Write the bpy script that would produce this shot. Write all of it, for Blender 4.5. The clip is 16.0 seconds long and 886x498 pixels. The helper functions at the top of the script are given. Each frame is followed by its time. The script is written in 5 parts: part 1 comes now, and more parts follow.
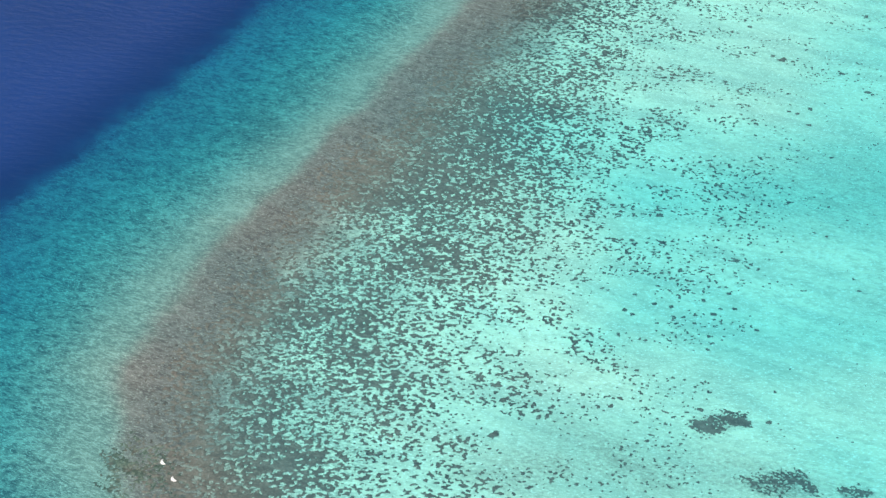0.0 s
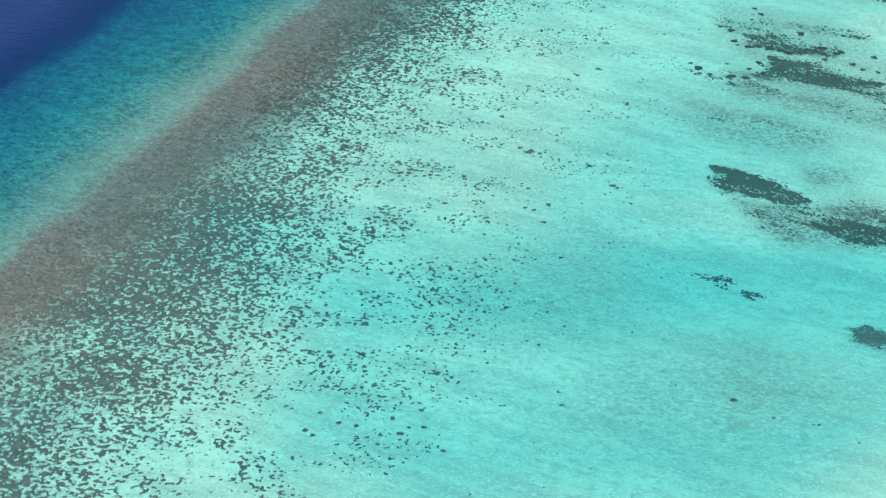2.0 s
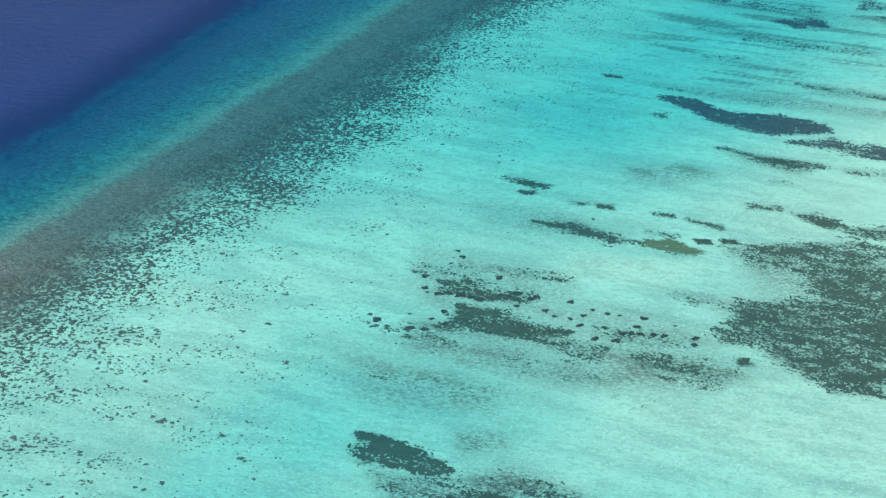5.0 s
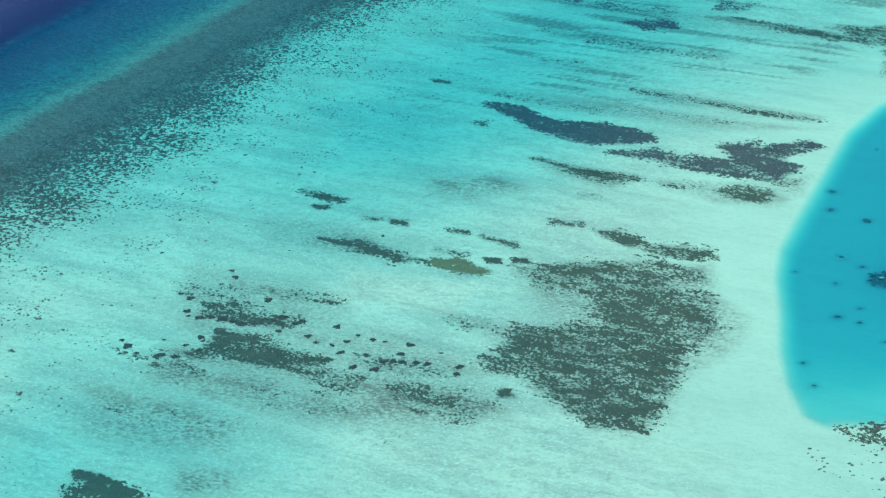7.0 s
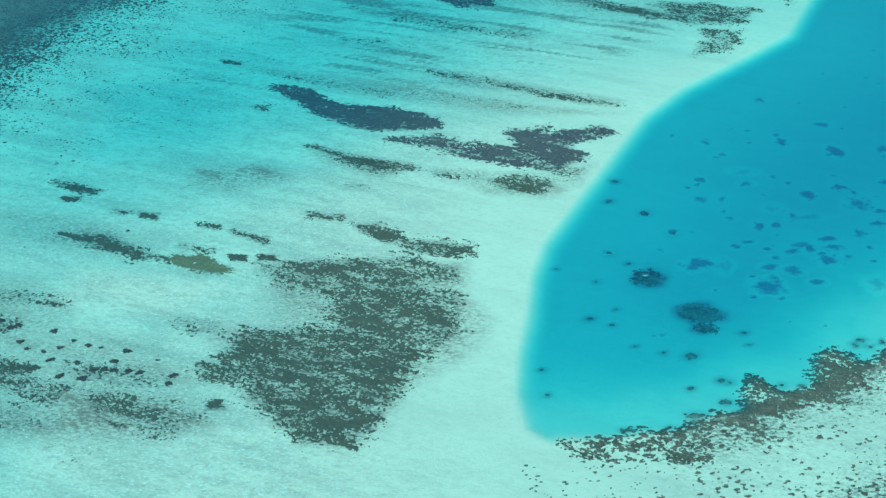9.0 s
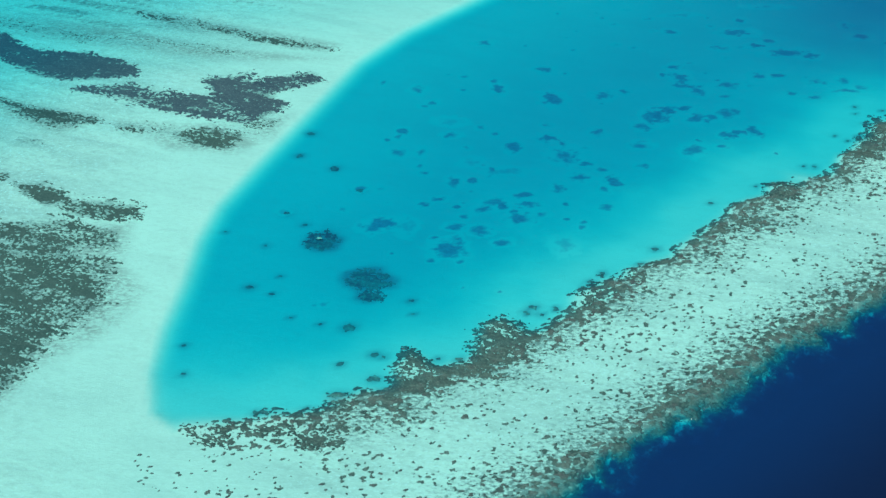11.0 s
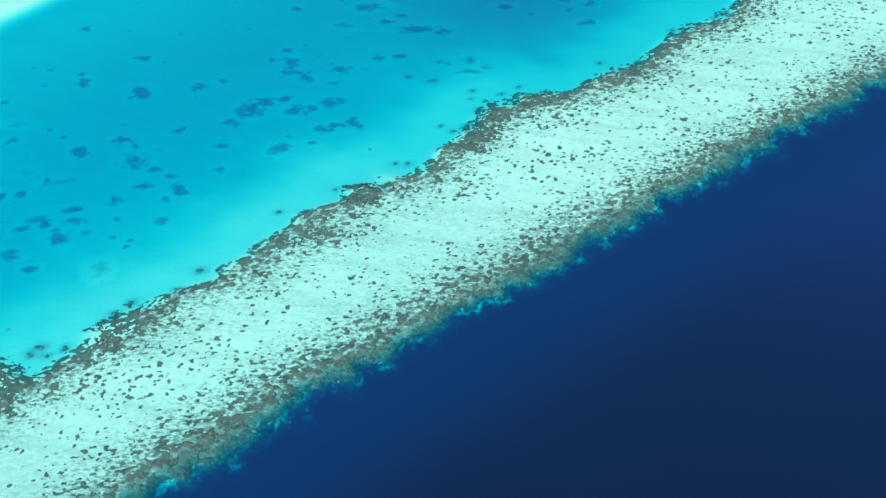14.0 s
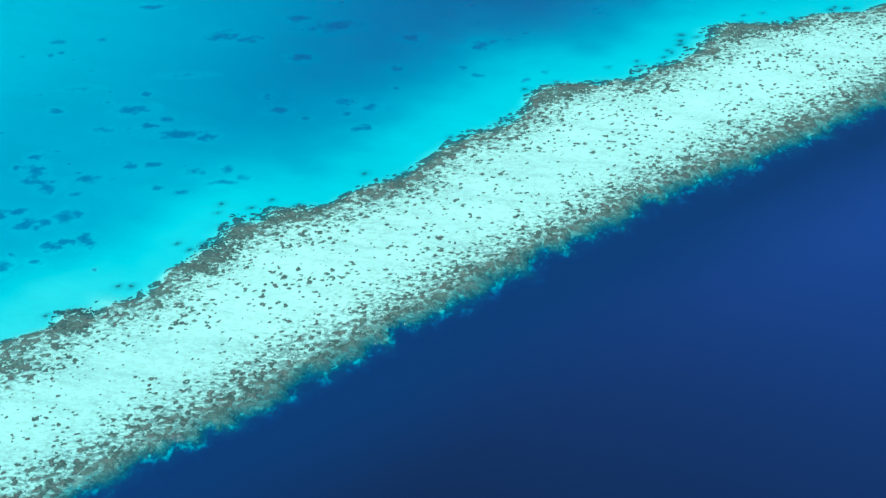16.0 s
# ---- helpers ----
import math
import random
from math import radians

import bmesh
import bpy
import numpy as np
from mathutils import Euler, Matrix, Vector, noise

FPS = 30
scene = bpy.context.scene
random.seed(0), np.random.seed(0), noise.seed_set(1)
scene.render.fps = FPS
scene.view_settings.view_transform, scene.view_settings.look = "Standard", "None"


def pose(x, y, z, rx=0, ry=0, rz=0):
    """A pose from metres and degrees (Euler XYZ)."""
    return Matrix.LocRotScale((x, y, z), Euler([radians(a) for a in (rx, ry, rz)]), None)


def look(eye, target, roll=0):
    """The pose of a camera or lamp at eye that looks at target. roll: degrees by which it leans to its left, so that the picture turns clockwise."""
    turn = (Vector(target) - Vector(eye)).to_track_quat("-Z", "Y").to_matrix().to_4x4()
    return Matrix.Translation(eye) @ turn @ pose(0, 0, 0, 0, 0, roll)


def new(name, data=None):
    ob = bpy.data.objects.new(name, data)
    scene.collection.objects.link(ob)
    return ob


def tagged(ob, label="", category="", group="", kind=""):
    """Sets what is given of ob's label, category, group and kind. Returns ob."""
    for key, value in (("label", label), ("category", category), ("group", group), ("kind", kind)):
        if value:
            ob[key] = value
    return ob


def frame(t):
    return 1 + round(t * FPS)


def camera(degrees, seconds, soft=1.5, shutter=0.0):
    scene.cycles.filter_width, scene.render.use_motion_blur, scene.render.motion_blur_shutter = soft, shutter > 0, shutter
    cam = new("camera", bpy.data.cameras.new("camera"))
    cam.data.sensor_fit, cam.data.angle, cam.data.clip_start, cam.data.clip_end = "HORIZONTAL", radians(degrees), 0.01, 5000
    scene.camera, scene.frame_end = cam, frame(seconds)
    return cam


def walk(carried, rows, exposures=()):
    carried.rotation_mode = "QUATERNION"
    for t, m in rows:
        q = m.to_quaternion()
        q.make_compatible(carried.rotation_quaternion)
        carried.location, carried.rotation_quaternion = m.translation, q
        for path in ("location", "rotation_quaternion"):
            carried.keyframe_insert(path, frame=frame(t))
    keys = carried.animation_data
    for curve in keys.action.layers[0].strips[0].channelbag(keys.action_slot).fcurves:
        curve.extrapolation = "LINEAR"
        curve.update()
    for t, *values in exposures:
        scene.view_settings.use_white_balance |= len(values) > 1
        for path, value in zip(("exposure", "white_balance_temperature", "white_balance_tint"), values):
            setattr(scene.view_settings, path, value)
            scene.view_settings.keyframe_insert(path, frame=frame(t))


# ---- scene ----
cam = camera(32.34, 16.0, soft=1.5)
PATH = [
    (0, (0.000, -0.000, 245.000), (0.000, 76.316, 180.379), 2.096),
    (0.5, (17.725, 6.737, 244.787), (17.208, 83.386, 180.563), 2.173),
    (1, (35.549, 13.393, 244.405), (35.018, 90.918, 181.242), 1.412),
    (1.5, (53.754, 20.275, 243.749), (53.960, 98.443, 181.380), 1.549),
    (2, (71.848, 26.896, 242.815), (72.365, 105.522, 181.028), 1.549),
    (2.5, (89.709, 33.477, 241.891), (90.389, 112.378, 180.457), 1.295),
    (3, (107.205, 39.880, 241.612), (108.429, 120.402, 182.328), 1.372),
    (3.5, (124.925, 46.555, 241.467), (125.412, 129.670, 185.864), 0.504),
    (4, (142.352, 52.937, 240.945), (141.760, 138.030, 188.421), -0.200),
    (4.6, (163.017, 60.917, 239.436), (161.762, 146.773, 188.180), -0.629),
    (5.25, (185.300, 69.715, 237.380), (183.641, 155.675, 186.311), -0.902),
    (5.9, (207.449, 78.595, 235.136), (205.556, 164.340, 183.714), -1.052),
    (6.5, (227.753, 86.799, 233.120), (225.647, 172.427, 181.512), -1.152),
    (7, (244.387, 93.669, 231.485), (242.154, 179.261, 179.821), -1.132),
    (7.5, (260.893, 100.831, 229.652), (258.704, 186.504, 178.122), -0.934),
    (8, (277.498, 107.501, 227.897), (275.200, 193.132, 176.302), -1.034),
    (8.6, (297.048, 115.887, 225.429), (295.345, 200.897, 172.795), -0.973),
    (9.25, (318.049, 125.165, 222.567), (317.284, 209.186, 168.346), -0.833),
    (9.9, (338.971, 134.463, 219.714), (339.467, 217.392, 163.835), -0.575),
    (10.5, (358.310, 142.901, 217.269), (360.280, 224.956, 160.146), -0.194),
    (11, (374.448, 149.684, 215.565), (378.317, 231.261, 157.858), 0.408),
    (11.5, (390.796, 156.189, 214.279), (396.066, 236.660, 155.146), 0.845),
    (12, (406.857, 162.614, 213.020), (412.687, 241.106, 151.336), 0.914),
    (12.5, (422.969, 168.619, 212.050), (429.819, 246.013, 149.096), 0.754),
    (13, (438.813, 175.212, 210.860), (446.487, 253.287, 148.849), 0.716),
    (13.5, (454.433, 181.685, 209.718), (462.134, 260.315, 148.415), 0.339),
    (14, (470.228, 188.090, 208.669), (477.434, 266.654, 147.223), -0.286),
    (14.5, (485.606, 194.472, 207.704), (492.603, 273.058, 146.261), -0.643),
    (15, (501.331, 201.154, 206.416), (508.094, 280.089, 145.396), -0.715),
    (15.5, (516.831, 207.117, 205.456), (524.179, 287.031, 145.792), -0.429),
    (16, (532.842, 213.792, 204.253), (540.520, 294.635, 145.897), 0.132),
]
EXPOSURES = [(0.0, 0.29, 7400, 15), (2.0, 0.12, 7300, 14), (4.0, 0.04, 7200, 13), (8.0, -0.05, 6800, 10), (10.5, -0.06, 6500, 6), (12.5, -0.08, 6500, 5), (13.5, 0.2, 6500, 6), (14.5, 0.3, 6300, 6), (16.0, 0.36, 6150, 6)]
walk(cam, [(t, look(eye, target, roll)) for t, eye, target, roll in PATH], EXPOSURES)

# ---- world, sun ----
SUN_ELEVATION, SUN_AZIMUTH = radians(58), radians(200)
world = bpy.data.worlds.new("world")
scene.world = world
world.use_nodes = True
wn = world.node_tree
sky = wn.nodes.new("ShaderNodeTexSky")
sky.sky_type, sky.sun_disc = "NISHITA", False
sky.sun_elevation, sky.sun_rotation = SUN_ELEVATION, SUN_AZIMUTH
wn.links.new(sky.outputs[0], wn.nodes["Background"].inputs[0])
wn.nodes["Background"].inputs[1].default_value = 0.09
lamp = bpy.data.lights.new("sun", "SUN")
lamp.energy, lamp.angle, lamp.color = 3.8, radians(0.53), (1.0, 0.97, 0.92)
sun = new("sun", lamp)
sun_dir = Vector((math.sin(SUN_AZIMUTH) * math.cos(SUN_ELEVATION), math.cos(SUN_AZIMUTH) * math.cos(SUN_ELEVATION), math.sin(SUN_ELEVATION)))
sun.matrix_world = look(sun_dir * 900, (0, 0, 0))

# ---- materials ----
WATER_LEVEL = 0.8                 # the sea's surface; the reef flats lie just below it
ABSORB = (1.72, 0.258, 0.174)        # light loss per metre of depth as built, down and up; goes into colours
SEA_BLUE = (0.0006, 0.025, 0.098)  # light scattered back by deep water
LIFT_FROM, LIFT = -0.6, 0.3       # the bend of light at the surface lifts deep floors: they are built at their seeming depth


class Nodes:
    """A material's node tree with short calls."""

    def __init__(self, name):
        self.mat = bpy.data.materials.new(name)
        self.mat.use_nodes = True
        self.t = self.mat.node_tree
        self.bsdf = self.t.nodes["Principled BSDF"]
        self.out = self.t.nodes["Material Output"]

    def put(self, socket, value):
        if isinstance(value, bpy.types.NodeSocket):
            self.t.links.new(value, socket)
        elif isinstance(value, (tuple, list)) and len(value) == 3 and socket.type == "RGBA":
            socket.default_value = (*value, 1)
        else:
            socket.default_value = value

    def node(self, kind, **inputs):
        n = self.t.nodes.new(kind)
        for key, value in inputs.items():
            self.put(n.inputs[int(key[1:]) if key[0] == "i" and key[1:].isdigit() else key], value)
        return n

    def math(self, op, a, b=0.0, c=0.0):
        n = self.node("ShaderNodeMath", i0=a, i1=b, i2=c)
        n.operation = op
        return n.outputs[0]

    def mix(self, f, a, b, blend="MIX"):
        n = self.t.nodes.new("ShaderNodeMix")
        n.data_type, n.blend_type = "RGBA", blend
        self.put(n.inputs[0], f), self.put(n.inputs[6], a), self.put(n.inputs[7], b)
        return n.outputs[2]

    def place(self, scale=(1, 1, 1), turn=0.0):
        g = self.node("ShaderNodeNewGeometry")
        r = self.node("ShaderNodeMapping", i0=g.outputs["Position"])
        r.inputs["Rotation"].default_value = (0, 0, radians(turn))
        m = self.node("ShaderNodeMapping", i0=r.outputs[0])
        m.inputs["Scale"].default_value = scale
        return m.outputs[0]

    def noise(self, vector, scale, detail=4.0, rough=0.55):
        n = self.node("ShaderNodeTexNoise", Vector=vector, Scale=scale, Detail=detail, Roughness=rough)
        return n.outputs["Fac"]

    def ramp(self, f, lo, hi, a=0.0, b=1.0):
        n = self.node("ShaderNodeMapRange", i0=f, i1=lo, i2=hi, i3=a, i4=b)
        n.interpolation_type = "SMOOTHSTEP"
        return n.outputs[0]

    def attr(self, name):
        n = self.t.nodes.new("ShaderNodeAttribute")
        n.attribute_name = name
        return n.outputs["Fac"]

    def under_water(self, colour, depth=None):
        """The colour of a surface with the water's light loss and blue veil painted in."""
        z = self.node("ShaderNodeSeparateXYZ", i0=self.node("ShaderNodeNewGeometry").outputs["Position"]).outputs[2]
        if depth is None:
            near = self.math("MAXIMUM", self.math("SUBTRACT", WATER_LEVEL, z), 0.0)
            deep = self.math("MULTIPLY_ADD", self.math("SUBTRACT", LIFT_FROM, z), 1 / LIFT, WATER_LEVEL - LIFT_FROM)
            depth = self.math("MAXIMUM", near, deep)
        rgb = self.node("ShaderNodeSeparateColor", i0=colour)
        veil = self.math("SUBTRACT", 1.0, self.math("POWER", math.exp(-0.4), depth))
        got = []
        for n in range(3):
            kept = self.math("MULTIPLY", rgb.outputs[n], self.math("POWER", math.exp(-ABSORB[n]), depth))
            got.append(self.math("MULTIPLY_ADD", veil, SEA_BLUE[n], kept))
        return self.node("ShaderNodeCombineColor", i0=got[0], i1=got[1], i2=got[2]).outputs[0]

    def done(self, colour, rough=0.85, bump=None, strength=0.3, distance=0.2):
        self.put(self.bsdf.inputs["Base Color"], colour)
        self.put(self.bsdf.inputs["Roughness"], rough)
        self.put(self.bsdf.inputs["Specular IOR Level"], 0.08)
        if bump is not None:
            b = self.node("ShaderNodeBump", Strength=strength, Distance=distance, Height=bump)
            self.t.links.new(b.outputs[0], self.bsdf.inputs["Normal"])
        return self.mat

    def surface(self, weight=0.2, distance=0.45):
        """The rippled face of the water, a clear coat over what lies below."""
        wave = self.noise(self.place((0.16, 0.62, 1), 6), 1.0, 3, 0.6)
        fine = self.noise(self.place((0.45, 1.5, 1), -9), 1.3, 3, 0.6)
        b = self.node("ShaderNodeBump", Strength=0.5, Distance=distance, Height=self.math("MULTIPLY_ADD", fine, 0.45, wave))
        self.put(self.bsdf.inputs["Coat Weight"], weight)
        self.put(self.bsdf.inputs["Coat IOR"], 1.33)
        self.put(self.bsdf.inputs["Coat Roughness"], 0.12)
        self.t.links.new(b.outputs[0], self.bsdf.inputs["Coat Normal"])
        return self.mat


STREAK = 22                       # the way the sand streaks and weed beds run
WALL_TURN = -35                   # the way the east wall runs


def seabed_material():
    m = Nodes("reef_seabed")
    big = m.noise(m.place((1, 1.5, 1), 20), 0.012, 4)
    mid = m.noise(m.place((0.4, 1.2, 1), STREAK), 0.12, 6, 0.68)
    fine = m.noise(m.place((0.62, 1.2, 1), 10), 0.6, 8, 0.75)
    speck = m.noise(m.place((0.6, 1.3, 1), 8), 1.9, 4, 0.75)
    grain = m.noise(m.place((0.75, 1.25, 1), 6), 1.1, 4, 0.8)
    lively = m.math("SUBTRACT", 1.0, m.math("MULTIPLY", m.attr("calm"), 0.85))
    west = m.math("SUBTRACT", 1.0, m.attr("calm"))
    pale = m.mix(west, (0.84, 0.83, 0.67), (0.87, 0.79, 0.635))
    dull = m.mix(west, (0.78, 0.77, 0.63), (0.72, 0.67, 0.545))
    sand = m.mix(m.ramp(big, 0.35, 0.7), pale, dull)
    streak = m.noise(m.place((0.22, 1.3, 1), STREAK), 0.09, 5, 0.62)
    sand = m.mix(m.math("MULTIPLY", m.ramp(streak, 0.48, 0.66), m.math("MULTIPLY", lively, 0.45)), sand, (0.47, 0.47, 0.42))
    sand = m.mix(m.math("MULTIPLY", m.ramp(streak, 0.46, 0.32), m.math("MULTIPLY", lively, 0.35)), sand, (0.88, 0.84, 0.73))
    sand = m.mix(m.math("MULTIPLY", m.ramp(mid, 0.42, 0.66), m.math("MULTIPLY", lively, 0.55)), sand, (0.47, 0.47, 0.40))
    sand = m.mix(m.math("MULTIPLY", m.ramp(fine, 0.47, 0.62), m.math("MULTIPLY", lively, 0.5)), sand, (0.42, 0.41, 0.33))
    sand = m.mix(m.math("MULTIPLY", m.ramp(grain, 0.45, 0.33), m.math("MULTIPLY", lively, 0.3)), sand, (0.33, 0.32, 0.26))
    sand = m.mix(m.math("MULTIPLY", m.ramp(speck, 0.54, 0.62), m.math("MULTIPLY", lively, 0.8)), sand, (0.97, 0.94, 0.86))
    tuft = m.math("ADD", m.math("MULTIPLY", fine, 0.5), m.math("MULTIPLY", speck, 0.5))
    stain = m.math("ADD", m.math("MULTIPLY", grain, 0.55), m.math("MULTIPLY", mid, 0.45))
    # soft algae: a rosy brown film and darker halos of weed round the beds
    film = m.math("MULTIPLY", m.attr("film"), m.ramp(stain, 0.56, 0.42, 0.1, 1.0))
    sand = m.mix(film, sand, (0.27, 0.195, 0.16))
    halo = m.ramp(m.math("ADD", m.attr("halo"), m.math("MULTIPLY", m.math("SUBTRACT", 0.5, grain), 1.1)), 0.22, 0.75, 0.0, 0.85)
    sand = m.mix(m.math("MULTIPLY", halo, m.ramp(m.attr("halo"), 0.0, 0.2)), sand, (0.13, 0.145, 0.118))
    gritty = m.ramp(m.math("SUBTRACT", grain, m.math("MULTIPLY", m.attr("grit"), 0.22)), 0.46, 0.36, 0.0, 0.8)
    sand = m.mix(m.math("MULTIPLY", gritty, m.ramp(m.attr("grit"), 0.03, 0.3)), sand, (0.165, 0.18, 0.145))
    rock = m.mix(m.ramp(fine, 0.38, 0.62), (0.22, 0.178, 0.163), (0.12, 0.098, 0.09))
    rock = m.mix(m.math("MULTIPLY", m.ramp(mid, 0.45, 0.7), 0.45), rock, (0.125, 0.092, 0.082))
    rock = m.mix(m.math("MULTIPLY", m.ramp(speck, 0.56, 0.63), 0.75), rock, (0.46, 0.42, 0.37))
    rock = m.mix(m.attr("eastern"), rock, m.mix(m.ramp(fine, 0.38, 0.62), (0.19, 0.19, 0.135), (0.085, 0.09, 0.062)))
    slope = m.mix(m.ramp(fine, 0.36, 0.62), (0.30, 0.32, 0.27), (0.085, 0.115, 0.105))
    slope = m.mix(m.math("MULTIPLY", m.ramp(mid, 0.48, 0.68), 0.55), slope, (0.085, 0.115, 0.105))
    slope = m.mix(m.math("MULTIPLY", m.ramp(speck, 0.56, 0.64), 0.75), slope, (0.58, 0.58, 0.51))
    slope = m.mix(m.ramp(m.noise(m.place((0.6, 1, 1), 30), 0.07, 4, 0.6), 0.52, 0.68, 0.0, 0.12), slope, (0.62, 0.64, 0.56))
    # thin pale lines that paint the waves' bright caustics across the slope and the flat
    line = m.math("ABSOLUTE", m.math("SUBTRACT", m.noise(m.place((0.35, 1.5, 1), STREAK + 4), 0.8, 4, 0.6), 0.5))
    caustic = m.ramp(line, 0.035, 0.0, 0.0, 0.55)
    slope = m.mix(m.math("MULTIPLY", caustic, m.ramp(big, 0.35, 0.6, 0.4, 1.0)), slope, (0.66, 0.67, 0.60))
    rock = m.mix(m.math("MULTIPLY", caustic, 0.5), rock, (0.50, 0.47, 0.41))
    ridge = m.math("MULTIPLY", m.attr("ridge"), m.ramp(tuft, 0.42, 0.6))
    # soft dark rings round the lagoon heads paint in the water's blur
    sand = m.mix(m.attr("skirt"), sand, m.mix(m.ramp(fine, 0.4, 0.62), (0.13, 0.16, 0.17), (0.24, 0.27, 0.27)))
    c = m.mix(m.attr("rock"), sand, rock)
    c = m.mix(m.attr("slope"), c, slope)
    c = m.mix(ridge, c, (0.40, 0.42, 0.35))
    # the outer wall: pale sand chutes between dark spurs of coral
    spur = m.noise(m.place((0.36, 0.24, 1), WALL_TURN + 50), 1.0, 6, 0.72)
    wall = m.mix(m.ramp(spur, 0.49, 0.66), m.mix(m.ramp(fine, 0.4, 0.6), (0.07, 0.075, 0.05), (0.17, 0.16, 0.11)), (0.60, 0.58, 0.48))
    c = m.mix(m.math("MULTIPLY", m.attr("edge"), m.ramp(m.attr("depth"), 0.9, 2.0)), c, wall)
    rough_depth = m.math("MULTIPLY_ADD", m.math("SUBTRACT", 0.53, spur), m.math("MULTIPLY", m.math("MULTIPLY", m.attr("edge"), m.ramp(m.attr("depth"), 12, 5)), 2.4), 1.05)
    shown = m.math("MULTIPLY", m.attr("depth"), m.math("MAXIMUM", rough_depth, 0.3))
    m.done(m.under_water(c, shown), 0.8, tuft, 0.5, 0.4)
    return m.surface()


def growth_material(name, a, b, tip, scale=1.2, sandy=0.6, sprinkle=None):
    """Coral or weed: two tones that differ from clump to clump, with paler tips."""
    m = Nodes(name)
    g = m.node("ShaderNodeNewGeometry")
    n = m.noise(m.place(), scale, 6, 0.72)
    c = m.mix(g.outputs["Random Per Island"], a, b)
    if sprinkle:
        c = m.mix(m.ramp(m.noise(m.place(), 0.35, 3, 0.6), 0.46, 0.60), c, sprinkle)
    c = m.mix(m.math("MULTIPLY", m.ramp(n, 0.46, 0.66), 0.8), c, tip)
    drift = m.noise(m.place((0.4, 1.4, 1), STREAK), 0.28, 4, 0.6)
    c = m.mix(m.ramp(drift, 0.42, 0.66, 0.0, 0.4), c, tip)
    gaps = m.noise(m.place((0.5, 1.2, 1), STREAK), scale * 0.9, 5, 0.8)
    c = m.mix(m.math("MULTIPLY", m.ramp(gaps, 0.56, 0.66), sandy), c, (0.40, 0.39, 0.32))
    m.done(m.under_water(c), 0.9, n, 0.5, 0.3)
    return m.surface()


def deep_material():
    """Deep lagoon coral; the water's blur is painted as a fade into the pale floor."""
    m = Nodes("deep_lagoon_coral_hazed")
    rag = m.noise(m.place((0.8, 1.1, 1), 10), 0.9, 5, 0.7)
    # coral tones paled towards blue, with the water's haze put into them
    c = m.mix(m.ramp(rag, 0.35, 0.65), (0.27, 0.29, 0.33), (0.40, 0.42, 0.44))
    cover = m.ramp(m.math("MULTIPLY_ADD", m.math("SUBTRACT", rag, 0.5), 0.6, m.attr("cover")), 0.1, 0.85)
    m.done(m.under_water(m.mix(cover, (0.79, 0.78, 0.635), c)), 0.9)
    return m.surface()


def ocean_material(name, west_blue, east_blue):
    """The open sea: the reef's foot still shows through near the wall, then only blue with sky sheen painted in;
    ripples on top.
    """
    m = Nodes(name)
    wide = m.noise(m.place((0.5, 1, 1), 25), 0.006, 3)
    where = m.node("ShaderNodeSeparateXYZ", i0=m.place())
    east, north = where.outputs[0], where.outputs[1]
    mid = m.noise(m.place((0.8, 1, 1), 14), 0.12, 6, 0.65)
    foot = m.under_water(m.mix(m.ramp(mid, 0.4, 0.65), (0.26, 0.28, 0.23), (0.09, 0.11, 0.09)), m.attr("depth"))
    # the west blue is brighter, with sky sheen put into its colour
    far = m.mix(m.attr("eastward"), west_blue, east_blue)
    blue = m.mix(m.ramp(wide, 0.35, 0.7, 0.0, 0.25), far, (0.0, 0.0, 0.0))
    # brighter to the north-east: the sky's reflection is painted into the blue
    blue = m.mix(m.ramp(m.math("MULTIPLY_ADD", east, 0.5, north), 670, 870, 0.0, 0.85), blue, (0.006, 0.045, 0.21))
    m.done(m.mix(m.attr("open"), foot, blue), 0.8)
    swell = m.math("MULTIPLY_ADD", m.attr("eastward"), -1.75, 1.6)
    return m.surface(m.math("MULTIPLY_ADD", m.attr("open"), m.math("MULTIPLY_ADD", m.attr("eastward"), -0.4, 0.5), 0.2), m.math("MULTIPLY_ADD", m.attr("open"), swell, 0.45))


SEABED = seabed_material()
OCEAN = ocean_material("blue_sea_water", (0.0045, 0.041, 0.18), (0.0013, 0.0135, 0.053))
WEST_CORAL = growth_material("algae_covered_coral", (0.075, 0.074, 0.066), (0.13, 0.115, 0.098), (0.24, 0.205, 0.178), 1.2, 0.35)
EAST_CORAL = growth_material("brown_coral", (0.056, 0.076, 0.057), (0.10, 0.122, 0.092), (0.20, 0.225, 0.175), 1.4, 0.4, (0.118, 0.094, 0.076))
OUTCROP = growth_material("olive_brown_coral", (0.045, 0.062, 0.046), (0.09, 0.105, 0.078), (0.18, 0.195, 0.15), 1.6, 0.35)
DARK_CORAL = growth_material("weed_grown_coral", (0.036, 0.042, 0.036), (0.055, 0.06, 0.05), (0.11, 0.10, 0.085), 1.6, 0.2)
DEEP_CORAL = deep_material()
BOMMIE = growth_material("lagoon_coral", (0.075, 0.085, 0.075), (0.16, 0.16, 0.13), (0.40, 0.42, 0.30), 0.9)
GRASS = growth_material("dark_seagrass", (0.060, 0.080, 0.058), (0.088, 0.108, 0.078), (0.135, 0.145, 0.108), 2.0, 0.28)
PURPLE_GRASS = growth_material("slate_seagrass", (0.065, 0.072, 0.08), (0.09, 0.097, 0.10), (0.14, 0.145, 0.145), 2.0)
OLIVE = growth_material("olive_algae", (0.15, 0.15, 0.075), (0.19, 0.185, 0.10), (0.27, 0.25, 0.16), 2.0)
